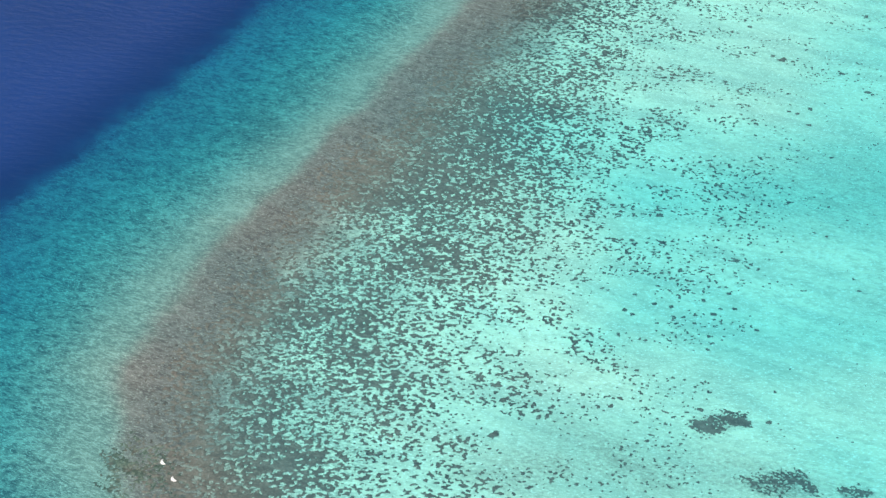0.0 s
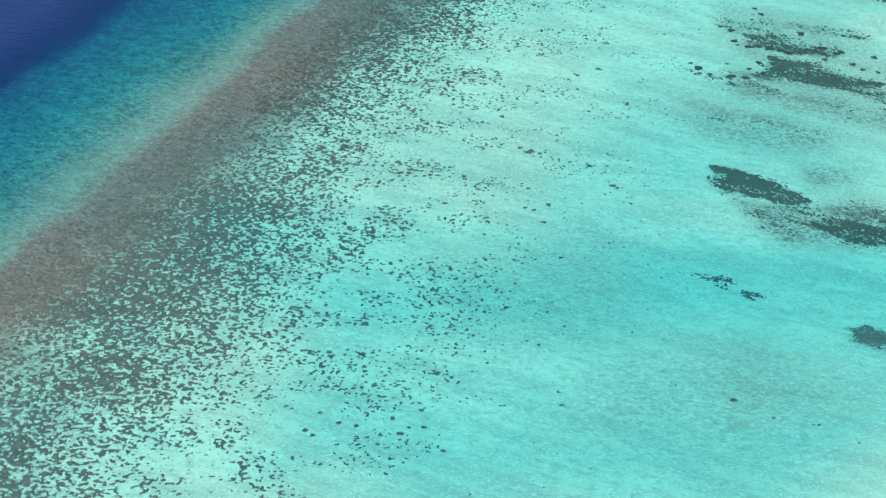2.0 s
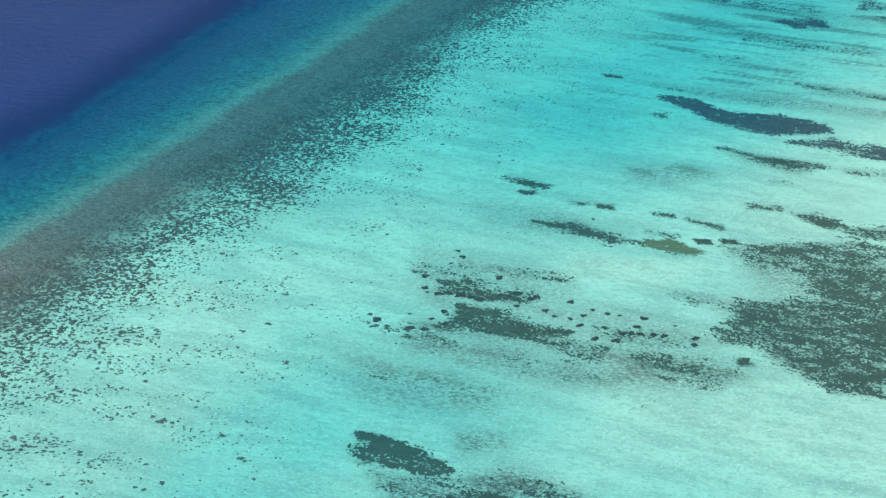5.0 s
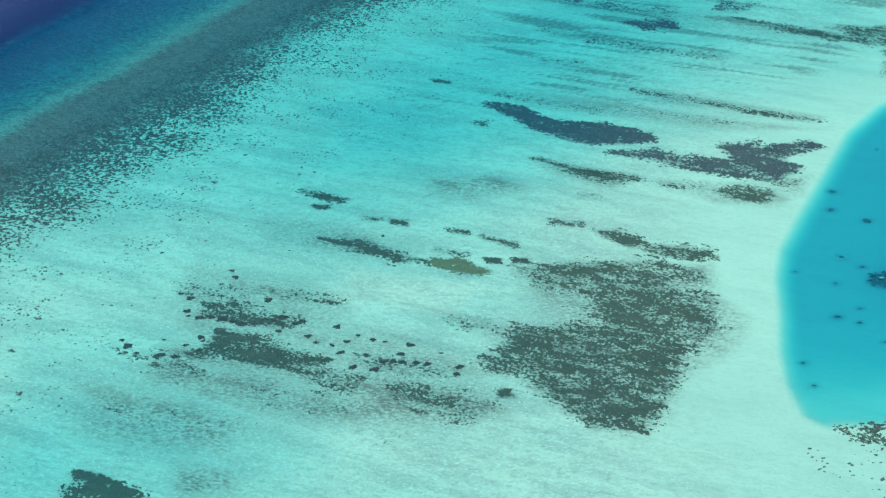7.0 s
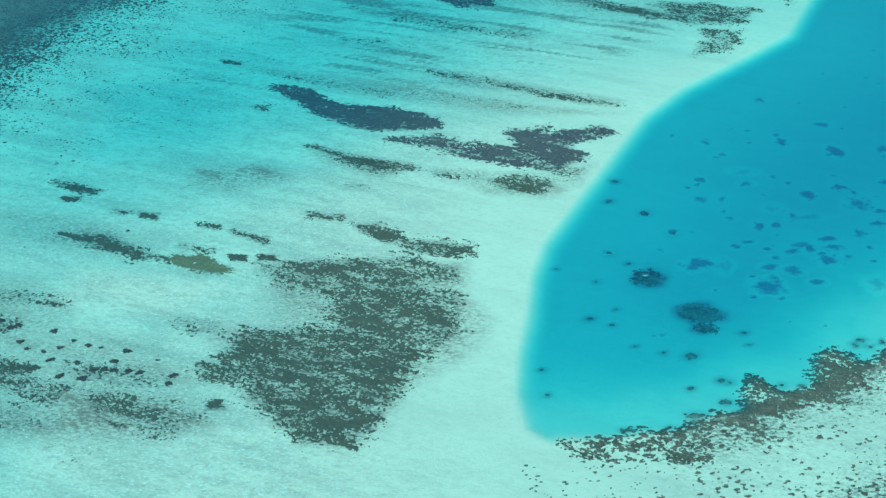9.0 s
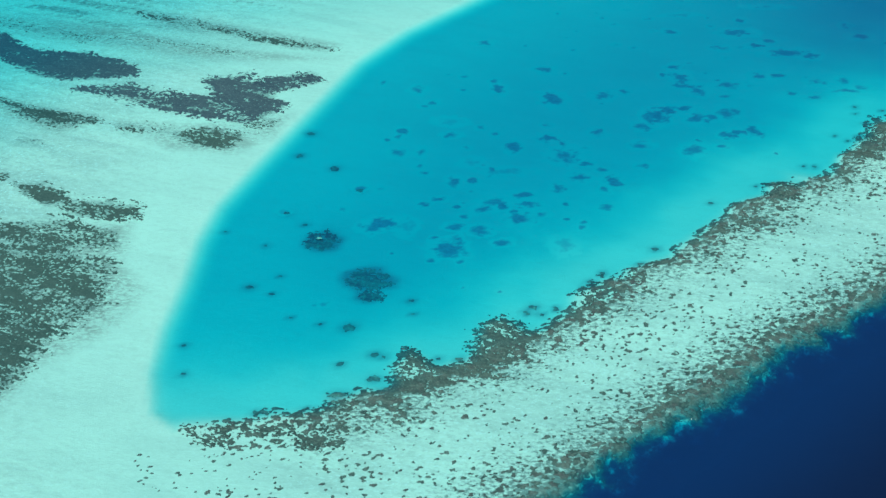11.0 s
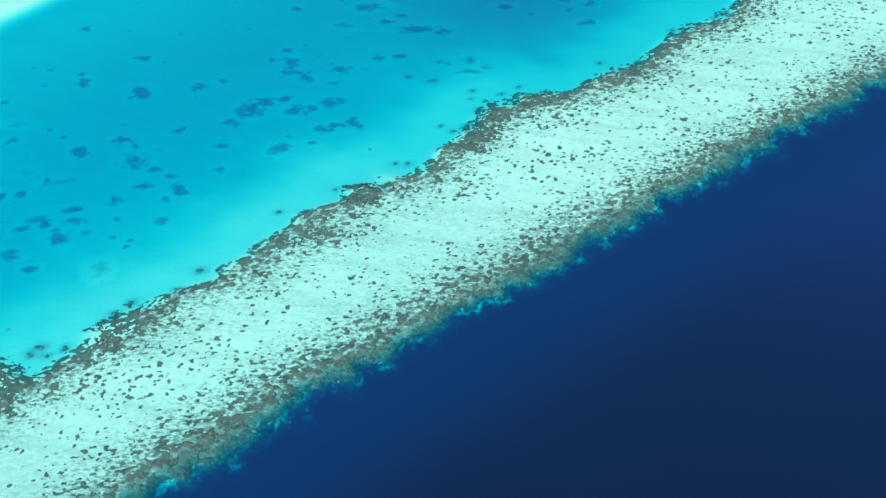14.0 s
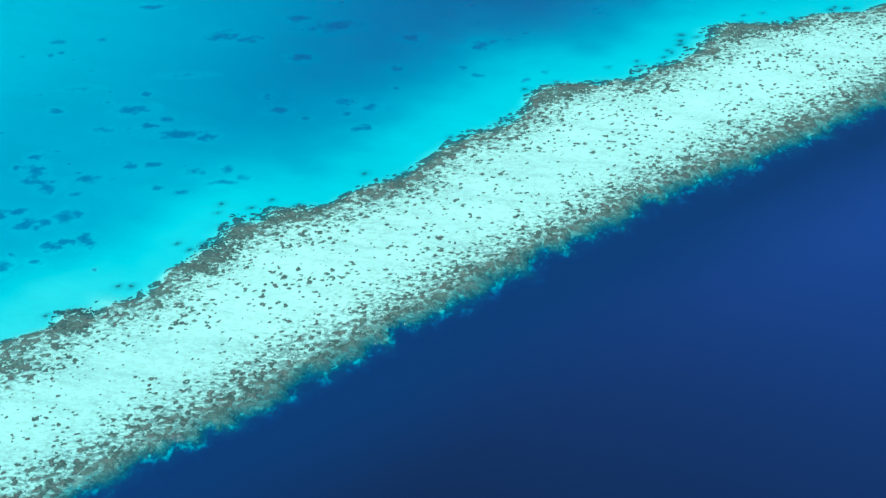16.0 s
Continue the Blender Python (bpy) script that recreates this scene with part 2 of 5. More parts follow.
BROWN_ALGAE = growth_material("brown_algae", (0.14, 0.12, 0.095), (0.18, 0.155, 0.12), (0.25, 0.22, 0.18), 2.0)

# ---- the lie of the reef ----
rng = np.random.default_rng(7)
LATTICE = rng.random((256, 256))


def vnoise(x, y):
    """Smooth value noise from 0 to 1."""
    x, y = np.asarray(x, float), np.asarray(y, float)
    i, j = np.floor(x).astype(int), np.floor(y).astype(int)
    u, v = x - i, y - j
    u, v = u * u * (3 - 2 * u), v * v * (3 - 2 * v)
    at = lambda a, b: LATTICE[a % 256, b % 256]
    return (at(i, j) * (1 - u) + at(i + 1, j) * u) * (1 - v) + (at(i, j + 1) * (1 - u) + at(i + 1, j + 1) * u) * v


def fbm(x, y, octaves=4, rough=0.55):
    total, weight = 0.0, 0.0
    for n in range(octaves):
        total = total + vnoise(x * 2**n + 17.3 * n, y * 2**n + 5.1 * n) * rough**n
        weight += rough**n
    return total / weight


def smooth(lo, hi, v):
    t = np.clip((v - lo) / (hi - lo), 0, 1)
    return t * t * (3 - 2 * t)


def far_from(line, x, y):
    """The distance to a line of points, and on which side: positive to the right of its run."""
    best, side = np.full(np.shape(x), 1e18), np.zeros(np.shape(x))
    for (ax, ay), (bx, by) in zip(line, line[1:]):
        dx, dy = bx - ax, by - ay
        t = np.clip(((x - ax) * dx + (y - ay) * dy) / (dx * dx + dy * dy), 0, 1)
        d = (x - ax - t * dx) ** 2 + (y - ay - t * dy) ** 2
        s = np.sign((x - ax) * dy - (y - ay) * dx)
        near = d < best
        best, side = np.where(near, d, best), np.where(near, s, side)
    return np.sqrt(best), side


def inside(ring, x, y):
    got = np.zeros(np.shape(x), bool)
    for (ax, ay), (bx, by) in zip(ring, ring[1:] + ring[:1]):
        if ay != by:
            got ^= ((ay > y) != (by > y)) & (x < (bx - ax) * (y - ay) / (by - ay) + ax)
    return got


# Lines from the south to the north: the outer wall, crest, inner border of the brown flat and border of the dense patches of the west reef
WALL_WEST = [(-29.4, 58.8), (-107.8, 127.4), (-132.3, 215.6), (-110.7, 291.1), (-98, 313.6), (-80.4, 345.9), (-64.7, 372.4), (-46.1, 416.5), (-27.4, 450.8), (-6.9, 495.9), (22.5, 537), (38.2, 566.4), (54.9, 601.7), (86.2, 667.4), (294, 1029), (1470, 3234)]
CREST_WEST = [(-19.6, 107.8), (-58.8, 186.2), (-72.5, 220.5), (-74.5, 244), (-69.6, 260.7), (-57.8, 289.1), (-42.1, 319.5), (-26.5, 353.8), (-8.8, 388.1), (7.8, 420.4), (21.6, 451.8), (48, 495.9), (81.3, 555.7), (119.6, 618.4), (149.9, 673.3), (352.8, 1019.2), (1568, 3234)]
BROWN_WEST = [(0, 127.4), (-44.1, 186.2), (-51.9, 219.5), (-51, 245), (-43.1, 269.5), (-33.3, 292), (-19.6, 323.4), (1, 357.7), (18.6, 390), (39.2, 431.2), (69.6, 485.1), (102.9, 537), (128.4, 575.3), (153.9, 617.4), (185.2, 672.3), (392, 1019.2), (1617, 3234)]
DENSE_WEST = [(29.4, 137.2), (0, 196), (6.9, 236.2), (20.6, 278.3), (31.4, 309.7), (42.1, 339.1), (54.9, 382.2), (81.3, 440), (108.8, 494.9), (130.3, 542.9), (164.6, 597.8), (198.9, 672.3), (411.6, 1019.2), (1646.4, 3234)]
# the rim of the lagoon and the inner and outer border of the east reef
RIM = [(329.3, 390), (323.4, 395.9), (321.4, 409.6), (322.4, 425.3), (325.4, 443), (327.3, 460.6), (331.2, 476.3), (340.1, 495.9), (351.8, 520.4), (366.5, 551.7), (381.2, 571.3), (403.8, 592.9), (423.4, 612.5), (448, 668), (474, 750), (600, 1100), (1500, 2700)]
INNER_EAST = [(320.5, 383.2), (332.2, 392), (344, 392), (361.6, 394), (376.3, 399.8), (388.1, 406.7), (396.9, 411.6), (408.7, 420.4), (418.5, 430.2), (431.2, 440), (449.8, 451.8), (464.5, 465.5), (476.3, 479.2), (495.9, 488), (512.5, 508.6), (522.3, 515.5), (537, 515.5), (562.5, 536.1), (589, 558.6), (596.8, 568.4), (619.4, 570.4), (653.7, 597.8), (688, 602.7), (744.8, 627.2), (882, 715.4), (2352, 1862)]
OUTER_EAST = [(58.8, 88.2), (176.4, 196), (274.4, 274.4), (333.2, 315.6), (394.9, 361.6), (427.3, 386.1), (464.5, 414.5), (486.1, 429.2), (523.3, 454.7), (568.4, 486.1), (603.7, 509.6), (636, 529.2), (684, 557.6), (882, 676.2), (2548, 1666)]
ATOLL = WALL_WEST + [(1900, 3000)] + OUTER_EAST[::-1]
LAGOON = RIM + [(2300, 2200)] + INNER_EAST[::-1]


def fields(x, y):
    """What the sea floor is like at each place: its height, and how much rock, outer slope and distance from the lines."""
    wob = 5.0 * (fbm(x / 14, y / 14, 3) - 0.5)
    f = {}
    land = inside(ATOLL, x, y)
    west, _ = far_from(WALL_WEST, x, y)
    east, _ = far_from(OUTER_EAST, x, y)
    f["west"] = np.where(land | (west > east), west, -west) + wob
    f["east"] = np.where(land | (east >= west), east, -east) + wob * 0.8
    d, s = far_from(CREST_WEST, x, y)
    f["crest"] = d * s + wob
    d, s = far_from(BROWN_WEST, x, y)
    f["brown"] = d * s + wob
    d, s = far_from(DENSE_WEST, x, y)
    f["dense"] = d * s + wob
    f["rim"] = far_from(RIM, x, y)[0]
    bend = 9 * smooth(4, 25, f["rim"])
    bx, by = x + bend * (fbm(x / 10 + 50, y / 10, 3) - 0.5), y + bend * (fbm(x / 10, y / 10 + 50, 3) - 0.5)
    f["lagoon"] = inside(LAGOON, bx, by)
    f["inner"] = far_from(INNER_EAST, bx, by)[0]
    return f


def soft_area(ring, x, y, edge):
    d, _ = far_from(ring + ring[:1], x, y)
    return smooth(-edge, edge, np.where(inside(ring, x, y), d, -d))


# Sand banks and hollows: outline, rise in metres, softness of the border
BANKS = [
    ([(62, 264), (200, 270), (232, 210), (84, 204)], -0.2, 12),
    ([(108, 408), (170, 398), (196, 350), (180, 322), (100, 330)], -0.14, 14),
    ([(20, 260), (45, 259.4), (54.9, 252.5), (43.6, 239.3), (19.6, 239.8)], 0.15, 9),
    ([(77.1, 244.5), (102.8, 253.1), (98.6, 231.8), (74.4, 225.6)], 0.1, 8),
    ([(213.6, 407.5), (261.1, 396.5), (251.6, 356.9), (215, 366.2)], 0.15, 12),
    ([(284.5, 394.7), (317.2, 414.8), (316.2, 375.8), (258.5, 375.9)], 0.12, 8),
    ([(187.9, 576.4), (222.3, 580.3), (239.7, 550.5), (226.3, 535.1), (198, 531.6)], -0.22, 14),
    ([(229.8, 496.1), (273.2, 499), (279.8, 485.9), (253.5, 489.4)], 0.05, 8),
    ([(117.1, 337.7), (142.3, 341.1), (153.9, 320.8), (131.7, 311.4)], -0.15, 8),
    ([(111.7, 391), (145.4, 383.3), (145.2, 347.9), (100, 352.2)], -0.12, 10),
    ([(209.2, 463.7), (246.6, 456.9), (235.6, 443.6), (202.4, 450.2)], 0.2, 6),
    ([(112.7, 442.8), (161.6, 431.4), (205.4, 383), (199, 366), (133.1, 366.3)], -0.16, 12),
    ([(15, 350.1), (237.5, 342.9), (228.5, 305.8), (26, 304.4)], -0.27, 12),
    ([(46.2, 320.5), (206.5, 342.9), (187.9, 259.8), (34.8, 256.5)], -0.38, 14),
]


# Shelves of reef that jut into the lagoon
SHELVES = [
    [(375.8, 410.4), (380.4, 416), (385.1, 410.1), (392, 408.3), (386.3, 401.2), (377, 400.9)],
    [(397.2, 425.4), (401.6, 426.8), (405.7, 422.4), (407.4, 419.8), (402.6, 412.6), (396.9, 406.7), (392.2, 408.3)],
    [(332.2, 391.5), (341.8, 392.5), (342, 386.7), (334.9, 385.1)],
    [(344.9, 392), (352.7, 391.8), (352.8, 387.3), (346.8, 387.5)],
    [(355.2, 387.2), (364.9, 392.4), (365.9, 386), (357.5, 383.6)],
    [(420.3, 436.5), (426.6, 437.3), (424.2, 431.2), (418.6, 429.2)],
    [(432.5, 443.6), (437.5, 444.6), (436.2, 441.1), (432, 440.8)],
    [(458.8, 462.5), (469.5, 464.8), (467.1, 461), (458, 458.7)],
    [(361.7, 400.9), (366.4, 400.4), (366, 397.4), (362.6, 397.9)],
    [(475.6, 481.1), (482.1, 481.9), (480.4, 474.6), (473.5, 470.2)],
    [(520.1, 516.7), (527.1, 517.1), (530.3, 511.1), (519.2, 508.9)],
    [(502.5, 500.3), (514.7, 509.2), (516.8, 504.9), (504, 492.1)],
    [(520.6, 516.2), (528.6, 517.2), (529.2, 511.2), (520.6, 510.8)],
    [(475, 479.5), (478.9, 482.1), (480.6, 477), (476.3, 472.6)],
    [(501.4, 497.9), (507.7, 499.5), (508.5, 492.9), (501.7, 491.4)],
    [(592.5, 568.5), (605.9, 570.4), (603.3, 564.5), (592, 559.5)],
    [(652, 599.2), (662.2, 600.1), (658.8, 593.4), (649.9, 590.8)],
]


def height(x, y, f=None):
    f = f or fields(x, y)
    z = 0.26 * (fbm(x / 60, y / 60, 3) - 0.5) + 0.16 * (fbm((0.93 * x - 0.37 * y) / 40, (0.37 * x + 0.93 * y) / 10, 3) - 0.5)
    for ring, rise, edge in BANKS:
        z = z + rise * soft_area(ring, x, y, edge)
    # west: slope, crest, flat, then down to the sandy floor
    on = f["crest"]
    slope = np.clip(f["west"] / np.maximum(f["west"] - on, 1.0), 0, 1)
    z = z + np.where(on < 0, 0.45 - 3.5 * (1 - slope) ** 1.55, 0.45 - 0.33 * smooth(5, 45, on) - 0.06 * smooth(60, 130, on))
    # sunk northward, which puts the far reef's blue haze into its tone
    z = z - 0.85 * smooth(420, 600, y) * (1 - smooth(110, 200, on))
    z = z - 0.42 * smooth(450, 640, y) * smooth(60, 150, on) - 1.6 * smooth(380, 560, y) * (1 - smooth(-25, 0, on))
    z = z - 0.22 * (1 - smooth(-1, 6, on))
    crest = z
    # pale shallows round the lagoon, and the east reef
    rim = np.where(f["lagoon"], 0, np.minimum(f["rim"], f["inner"]))
    z = z + 0.52 * (1 - smooth(8, 92, rim)) * (on > 0) * (1 - 0.45 * smooth(540, 640, y))
    east = (f["east"] > -40) & (f["east"] < f["west"])
    z = 0.2 - 0.12 * np.logaddexp(0, (0.2 - z) / 0.12) + 0.02
    z = np.where(on < 40, crest + (z - crest) * smooth(20, 40, on), z)
    z = np.where(east, np.maximum(z, 0.09 + 0.17 * smooth(380, 540, x) - 1.76 * smooth(48, 110, f["east"])), z)
    # lagoon basin
    by_rim = 3.5 * smooth(0, 8, f["rim"]) + 1.6 * smooth(9, 80, f["rim"]) + 4.4 * smooth(70, 160, f["rim"])
    by_reef = (1.35 + 0.9 * smooth(450, 540, x)) * smooth(-1.5, 6, f["inner"]) + 1.6 * smooth(8, 38, f["inner"]) + 5.6 * smooth(6, 75, f["inner"]) + (4.0 + 3.6 * smooth(480, 565, x)) * smooth(28, 90, f["inner"])
    z = np.where(f["lagoon"], z - 0.88 * by_rim * by_reef / np.sqrt(by_rim**2 + by_reef**2 + 1e-6), z)
    z = np.where(f["lagoon"], z - 1.8 * smooth(470, 580, x) * smooth(15, 70, f["inner"]) * smooth(10, 60, f["rim"]), z)
    for ring in SHELVES:
        z = z + np.maximum(0.1 - z, 0) * soft_area(ring, x, y, 2.2)
    # outer walls
    z = z - 0.3 * (1 - smooth(-3, 3, f["east"])) ** 2
    out_west, out_east = -f["west"], -f["east"]
    return z - 28 * smooth(0, 30, out_west) ** 0.9 - 28 * smooth(0, 13, out_east + 8 * (fbm((0.82 * x + 0.57 * y) / 4, (0.82 * y - 0.57 * x) / 9, 3) - 0.5)) ** 1.25


def lifted(z):
    """Where a floor at the true height z seems to lie, seen from above through the water."""
    return np.where(z < LIFT_FROM, LIFT_FROM + (z - LIFT_FROM) * LIFT, z)


def mesh_object(name, verts, faces, mat, loops=None):
    me = bpy.data.meshes.new(name)
    verts, faces = np.asarray(verts, np.float32), np.asarray(faces, np.int32)
    k = faces.shape[1]
    me.vertices.add(len(verts))
    me.vertices.foreach_set("co", verts.ravel())
    me.loops.add(faces.size)
    me.loops.foreach_set("vertex_index", faces.ravel())
    me.polygons.add(len(faces))
    me.polygons.foreach_set("loop_start", np.arange(0, faces.size, k, dtype=np.int32))
    me.update(calc_edges=True)
    me.polygons.foreach_set("use_smooth", np.ones(len(faces), bool))
    me.materials.append(mat)
    me.validate()
    return new(name, me)


def spread(lo, hi, step, far):
    """Even steps from lo to hi, then ever wider ones out to far."""
    grow = np.cumsum(step * 1.25 ** np.arange(1, 60))
    grow = grow[grow < far]
    return np.concatenate([(lo - grow)[::-1], np.arange(lo, hi, step), hi + grow])


def sheet(xs, ys):
    gx, gy = np.meshgrid(xs, ys)
    n, m = len(xs), len(ys)
    i = (np.arange(m - 1)[:, None] * n + np.arange(n - 1)[None]).ravel()
    return gx.ravel(), gy.ravel(), np.stack([i, i + 1, i + n + 1, i + n], 1)


def attribute(ob, name, values):
    ob.data.attributes.new(name, "FLOAT", "POINT").data.foreach_set("value", np.asarray(values, np.float32))


# Thin brown films of algae on the sand: outline, strength
FILMS = [
    ([(162.1, 430.1), (203.9, 417.6), (243, 410.4), (252, 399.1), (238.9, 392.7), (203.5, 394.9), (158.5, 410.7)], 0.75, 6),
    ([(226.8, 404.8), (237.9, 404.7), (247.9, 399.6), (238.7, 394.8), (227.8, 395.9)], 0.85, 4),
    ([(145.5, 407.4), (173.8, 403.3), (187, 393.8), (169.5, 383.3), (147, 391.1)], 0.6, 5),
    ([(172.1, 377), (185.4, 375.8), (187.7, 369.7), (174.3, 366.1)], 0.8, 4),
    ([(152.4, 360.2), (170.8, 355.7), (185.6, 362.6), (209.3, 348), (194.5, 340.4), (161.6, 341.4)], 0.9, 4),
    ([(229.2, 522), (251.9, 523.6), (261, 512.8), (242.5, 506), (230.1, 511.3)], 0.7, 4),
    ([(179.4, 496.5), (206.9, 491.4), (226.6, 477), (209.4, 472.6), (183.7, 482)], 0.55, 5),
    ([(144.4, 410.5), (174.8, 402.7), (187.8, 392.9), (169.1, 387.8), (144.6, 398.4)], 0.6, 5),
    ([(113.8, 294.4), (151.6, 305.8), (170.6, 284.7), (138.7, 262.2), (101.8, 269.7)], 0.4, 14),
    ([(83.5, 338.9), (120, 337.8), (123.9, 302.8), (89.8, 297.6)], 0.35, 14),
    ([(300.9, 451.8), (310, 451.8), (317.3, 439.6), (312.5, 425.7), (298.9, 413.7), (291.6, 405.7), (292.3, 424.5)], 0.6, 4),
    ([(254.4, 467.8), (311.1, 467.4), (311.1, 426.9), (279.4, 434.6), (261.6, 439.9)], 0.5, 4),
    ([(244.1, 434.8), (264.6, 439.9), (299.7, 429.5), (291.3, 396.9), (281.8, 388.4), (262.8, 401.3)], 0.5, 4),
    ([(162.2, 468.4), (197.1, 459.5), (210, 445.5), (202.3, 427.4), (169.2, 425), (159.1, 448.5)], 0.5, 5),
    ([(195.7, 440.2), (229.5, 432.3), (248.3, 415.1), (228.9, 410.5), (199.6, 417.6)], 0.5, 5),
    ([(141.1, 413.5), (185.9, 396.4), (183.5, 383.1), (151.9, 389.9)], 0.65, 6),
    ([(28.2, 233.3), (64.6, 225.1), (95, 213.6), (15.6, 209.8), (3.7, 215.7)], 0.5, 8),
    ([(75.1, 336.6), (118.9, 334.2), (112.2, 300.4), (74, 302.7)], 0.35, 12),
    ([(235, 593.7), (288, 577.1), (339.5, 557.4), (361.1, 553), (324.4, 553.5), (268.9, 573.1)], 0.55, 3),
    ([(296.1, 590.5), (362.4, 562), (358, 557.1), (307.2, 576.9)], 0.5, 2.5),
    ([(268, 645.8), (337.7, 616), (335, 608.7), (272.3, 635)], 0.5, 4),
    ([(278.8, 676.8), (393, 630.2), (387.6, 622.6), (310.8, 647.7), (280.9, 665.1)], 0.5, 5),
    ([(260.4, 536.6), (297.4, 521.3), (286.8, 512.5), (269.5, 521.6)], 0.5, 2.5),
    ([(300.8, 519.5), (317.9, 515.7), (338.7, 517.3), (349.5, 520.7), (344.5, 508.5), (335.1, 500.1), (317, 503.6)], 0.45, 2.5),
]

gx, gy, faces = sheet(spread(-172, 730, 1.35, 3500), spread(60, 700, 1.35, 3500))
f = fields(gx, gy)
gz = height(gx, gy, f)
out = -np.minimum(f["west"], f["east"])
depth = WATER_LEVEL - gz
# the sheet goes on as the sea's surface outside both walls
top = np.where(out > 0, np.maximum(lifted(gz), -1.1 + 1.9 * smooth(20, 90, out)), lifted(gz))
depth = depth * np.where(out > 0, 0.75 + 0.5 * fbm(gx / 3, gy / 3, 3), 1)
sea = (out > np.where(f["west"] < 0, 5, 14))[faces].all(1)
westward = (f["west"] < 0)[faces[:, 0]]
wander = 12 * (fbm(gx / 6, gy / 6, 3) - 0.5)
rock = 1 - smooth(-6, 20, f["brown"] + wander)
rock = np.maximum(rock, 0.7 * (1 - smooth(-3, 4, f["east"] + 0.5 * wander)) + 0.3 * (1 - smooth(-5, -1, f["east"])))
film = 0 * gx
for ring, strength, edge in FILMS:
    film = np.maximum(film, 1.2 * strength * soft_area(ring, gx, gy, edge))
on_east = (f["east"] < 70) & ~f["lagoon"] & (f["east"] < f["west"])
grit = on_east * np.maximum(0.7 * np.exp(-f["inner"] / 8), 0.85 * np.exp(-np.maximum(f["east"], 0) / 8)) * smooth(15, 40, f["rim"])
grit = np.maximum(grit, 0.3 * smooth(-10, 8, f["brown"]) * (1 - smooth(-40, 8, f["dense"] + wander)))
layers = {"eastern": 1.0 * (f["east"] < f["west"]), "eastward": smooth(-150, 150, gx - 0.9 * (gy - 150)), "halo": 0 * gx, "skirt": 0 * gx, "edge": smooth(-4, 1, out) * (f["east"] < f["west"]), "grit": grit, "calm": np.where(f["lagoon"], 1.0, np.maximum(0.85 * (1 - smooth(12, 65, f["rim"])), 0.45 * (1 - smooth(40, 70, f["east"])))), "rock": rock, "slope": 1 - smooth(0, 7, f["crest"] + 0.25 * wander), "film": film, "ridge": 0.55 * np.exp(-(((f["crest"] + 0.3 * wander + 2) / (6.0 - 3.4 * smooth(380, 480, gy))) ** 2)), "depth": depth, "open": np.where(f["west"] < 0, smooth(2, 34, out), smooth(8, 46, out))}
for name, pick, mat, wanted, label, category in (
    ("ground", ~sea, SEABED, ("rock", "eastern", "slope", "film", "ridge", "calm", "depth", "grit", "edge", "halo", "skirt"), "pale coral sand and brown reef flat under clear shallow water", "seabed"),
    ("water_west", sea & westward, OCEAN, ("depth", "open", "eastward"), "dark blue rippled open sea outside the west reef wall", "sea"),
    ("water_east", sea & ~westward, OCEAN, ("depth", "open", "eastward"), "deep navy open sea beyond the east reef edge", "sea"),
):
    used, index = np.unique(faces[pick], return_inverse=True)
    ob = mesh_object(name, np.stack([gx[used], gy[used], top[used]], 1), index.reshape(-1, 4), mat)
    for layer in wanted:
        attribute(ob, layer, layers[layer][used])
    tagged(ob, label, category, kind="structure")


# ---- growth on the sea floor ----
GX, GY = np.arange(-190, 765, 2.0), np.arange(175, 735, 2.0)
MAP = fields(*np.meshgrid(GX, GY))
MAP["height"] = lifted(height(*np.meshgrid(GX, GY), MAP))
MAP["lagoon"] = MAP["lagoon"].astype(float)


def known(name, x, y):
    """A field's value at any place, from the map."""
    u, v = np.clip((x - GX[0]) / 2, 0, len(GX) - 1.001), np.clip((y - GY[0]) / 2, 0, len(GY) - 1.001)
    i, j = u.astype(int), v.astype(int)
    u, v, m = u - i, v - j, MAP[name]
    return (m[j, i] * (1 - u) + m[j, i + 1] * u) * (1 - v) + (m[j + 1, i] * (1 - u) + m[j + 1, i + 1] * u) * v


QUANTILES = np.sort(fbm(rng.uniform(0, 250, 40000), rng.uniform(0, 250, 40000), 3, 0.75))


def even_noise(x, y, long, wide, turn, shift=0.0):
    """Noise spread evenly from 0 to 1, in blotches of the given length and width."""
    c, s = math.cos(radians(turn)), math.sin(radians(turn))
    n = fbm((x * c + y * s) / long + shift, (y * c - x * s) / wide + 1.7 * shift, 3, 0.75)
    return np.interp(n, QUANTILES, np.linspace(0, 1, len(QUANTILES)))


def clumps(x, y, long, wide, turn, shift=0.0):
    """Round clumps of many sizes that run into one another, not yet spread evenly."""
    c, s = math.cos(radians(turn)), math.sin(radians(turn))
    u, v = (x * c + y * s) / long + shift, (y * c - x * s) / wide + 1.7 * shift
    rag = fbm(u * 1.9 + 11, v * 1.9, 3, 0.75)
    i, j = np.floor(u).astype(int), np.floor(v).astype(int)
    best = np.full(np.shape(u), 9.0, np.float32)
    for a in (-1, 0, 1):
        for b in (-1, 0, 1):
            p, q = (i + a) % 256, (j + b) % 256
            d = (u - i - a - LATTICE[p, q]) ** 2 + (v - j - b - LATTICE[q, (p + 77) % 256]) ** 2
            best = np.minimum(best, np.sqrt(d) - 1.0 * LATTICE[(p + 131) % 256, (q + 59) % 256])
    return best + 1.5 * rag


CLUMP_QUANTILES = np.sort(clumps(rng.uniform(0, 250, 40000), rng.uniform(0, 250, 40000), 1, 1, 0))


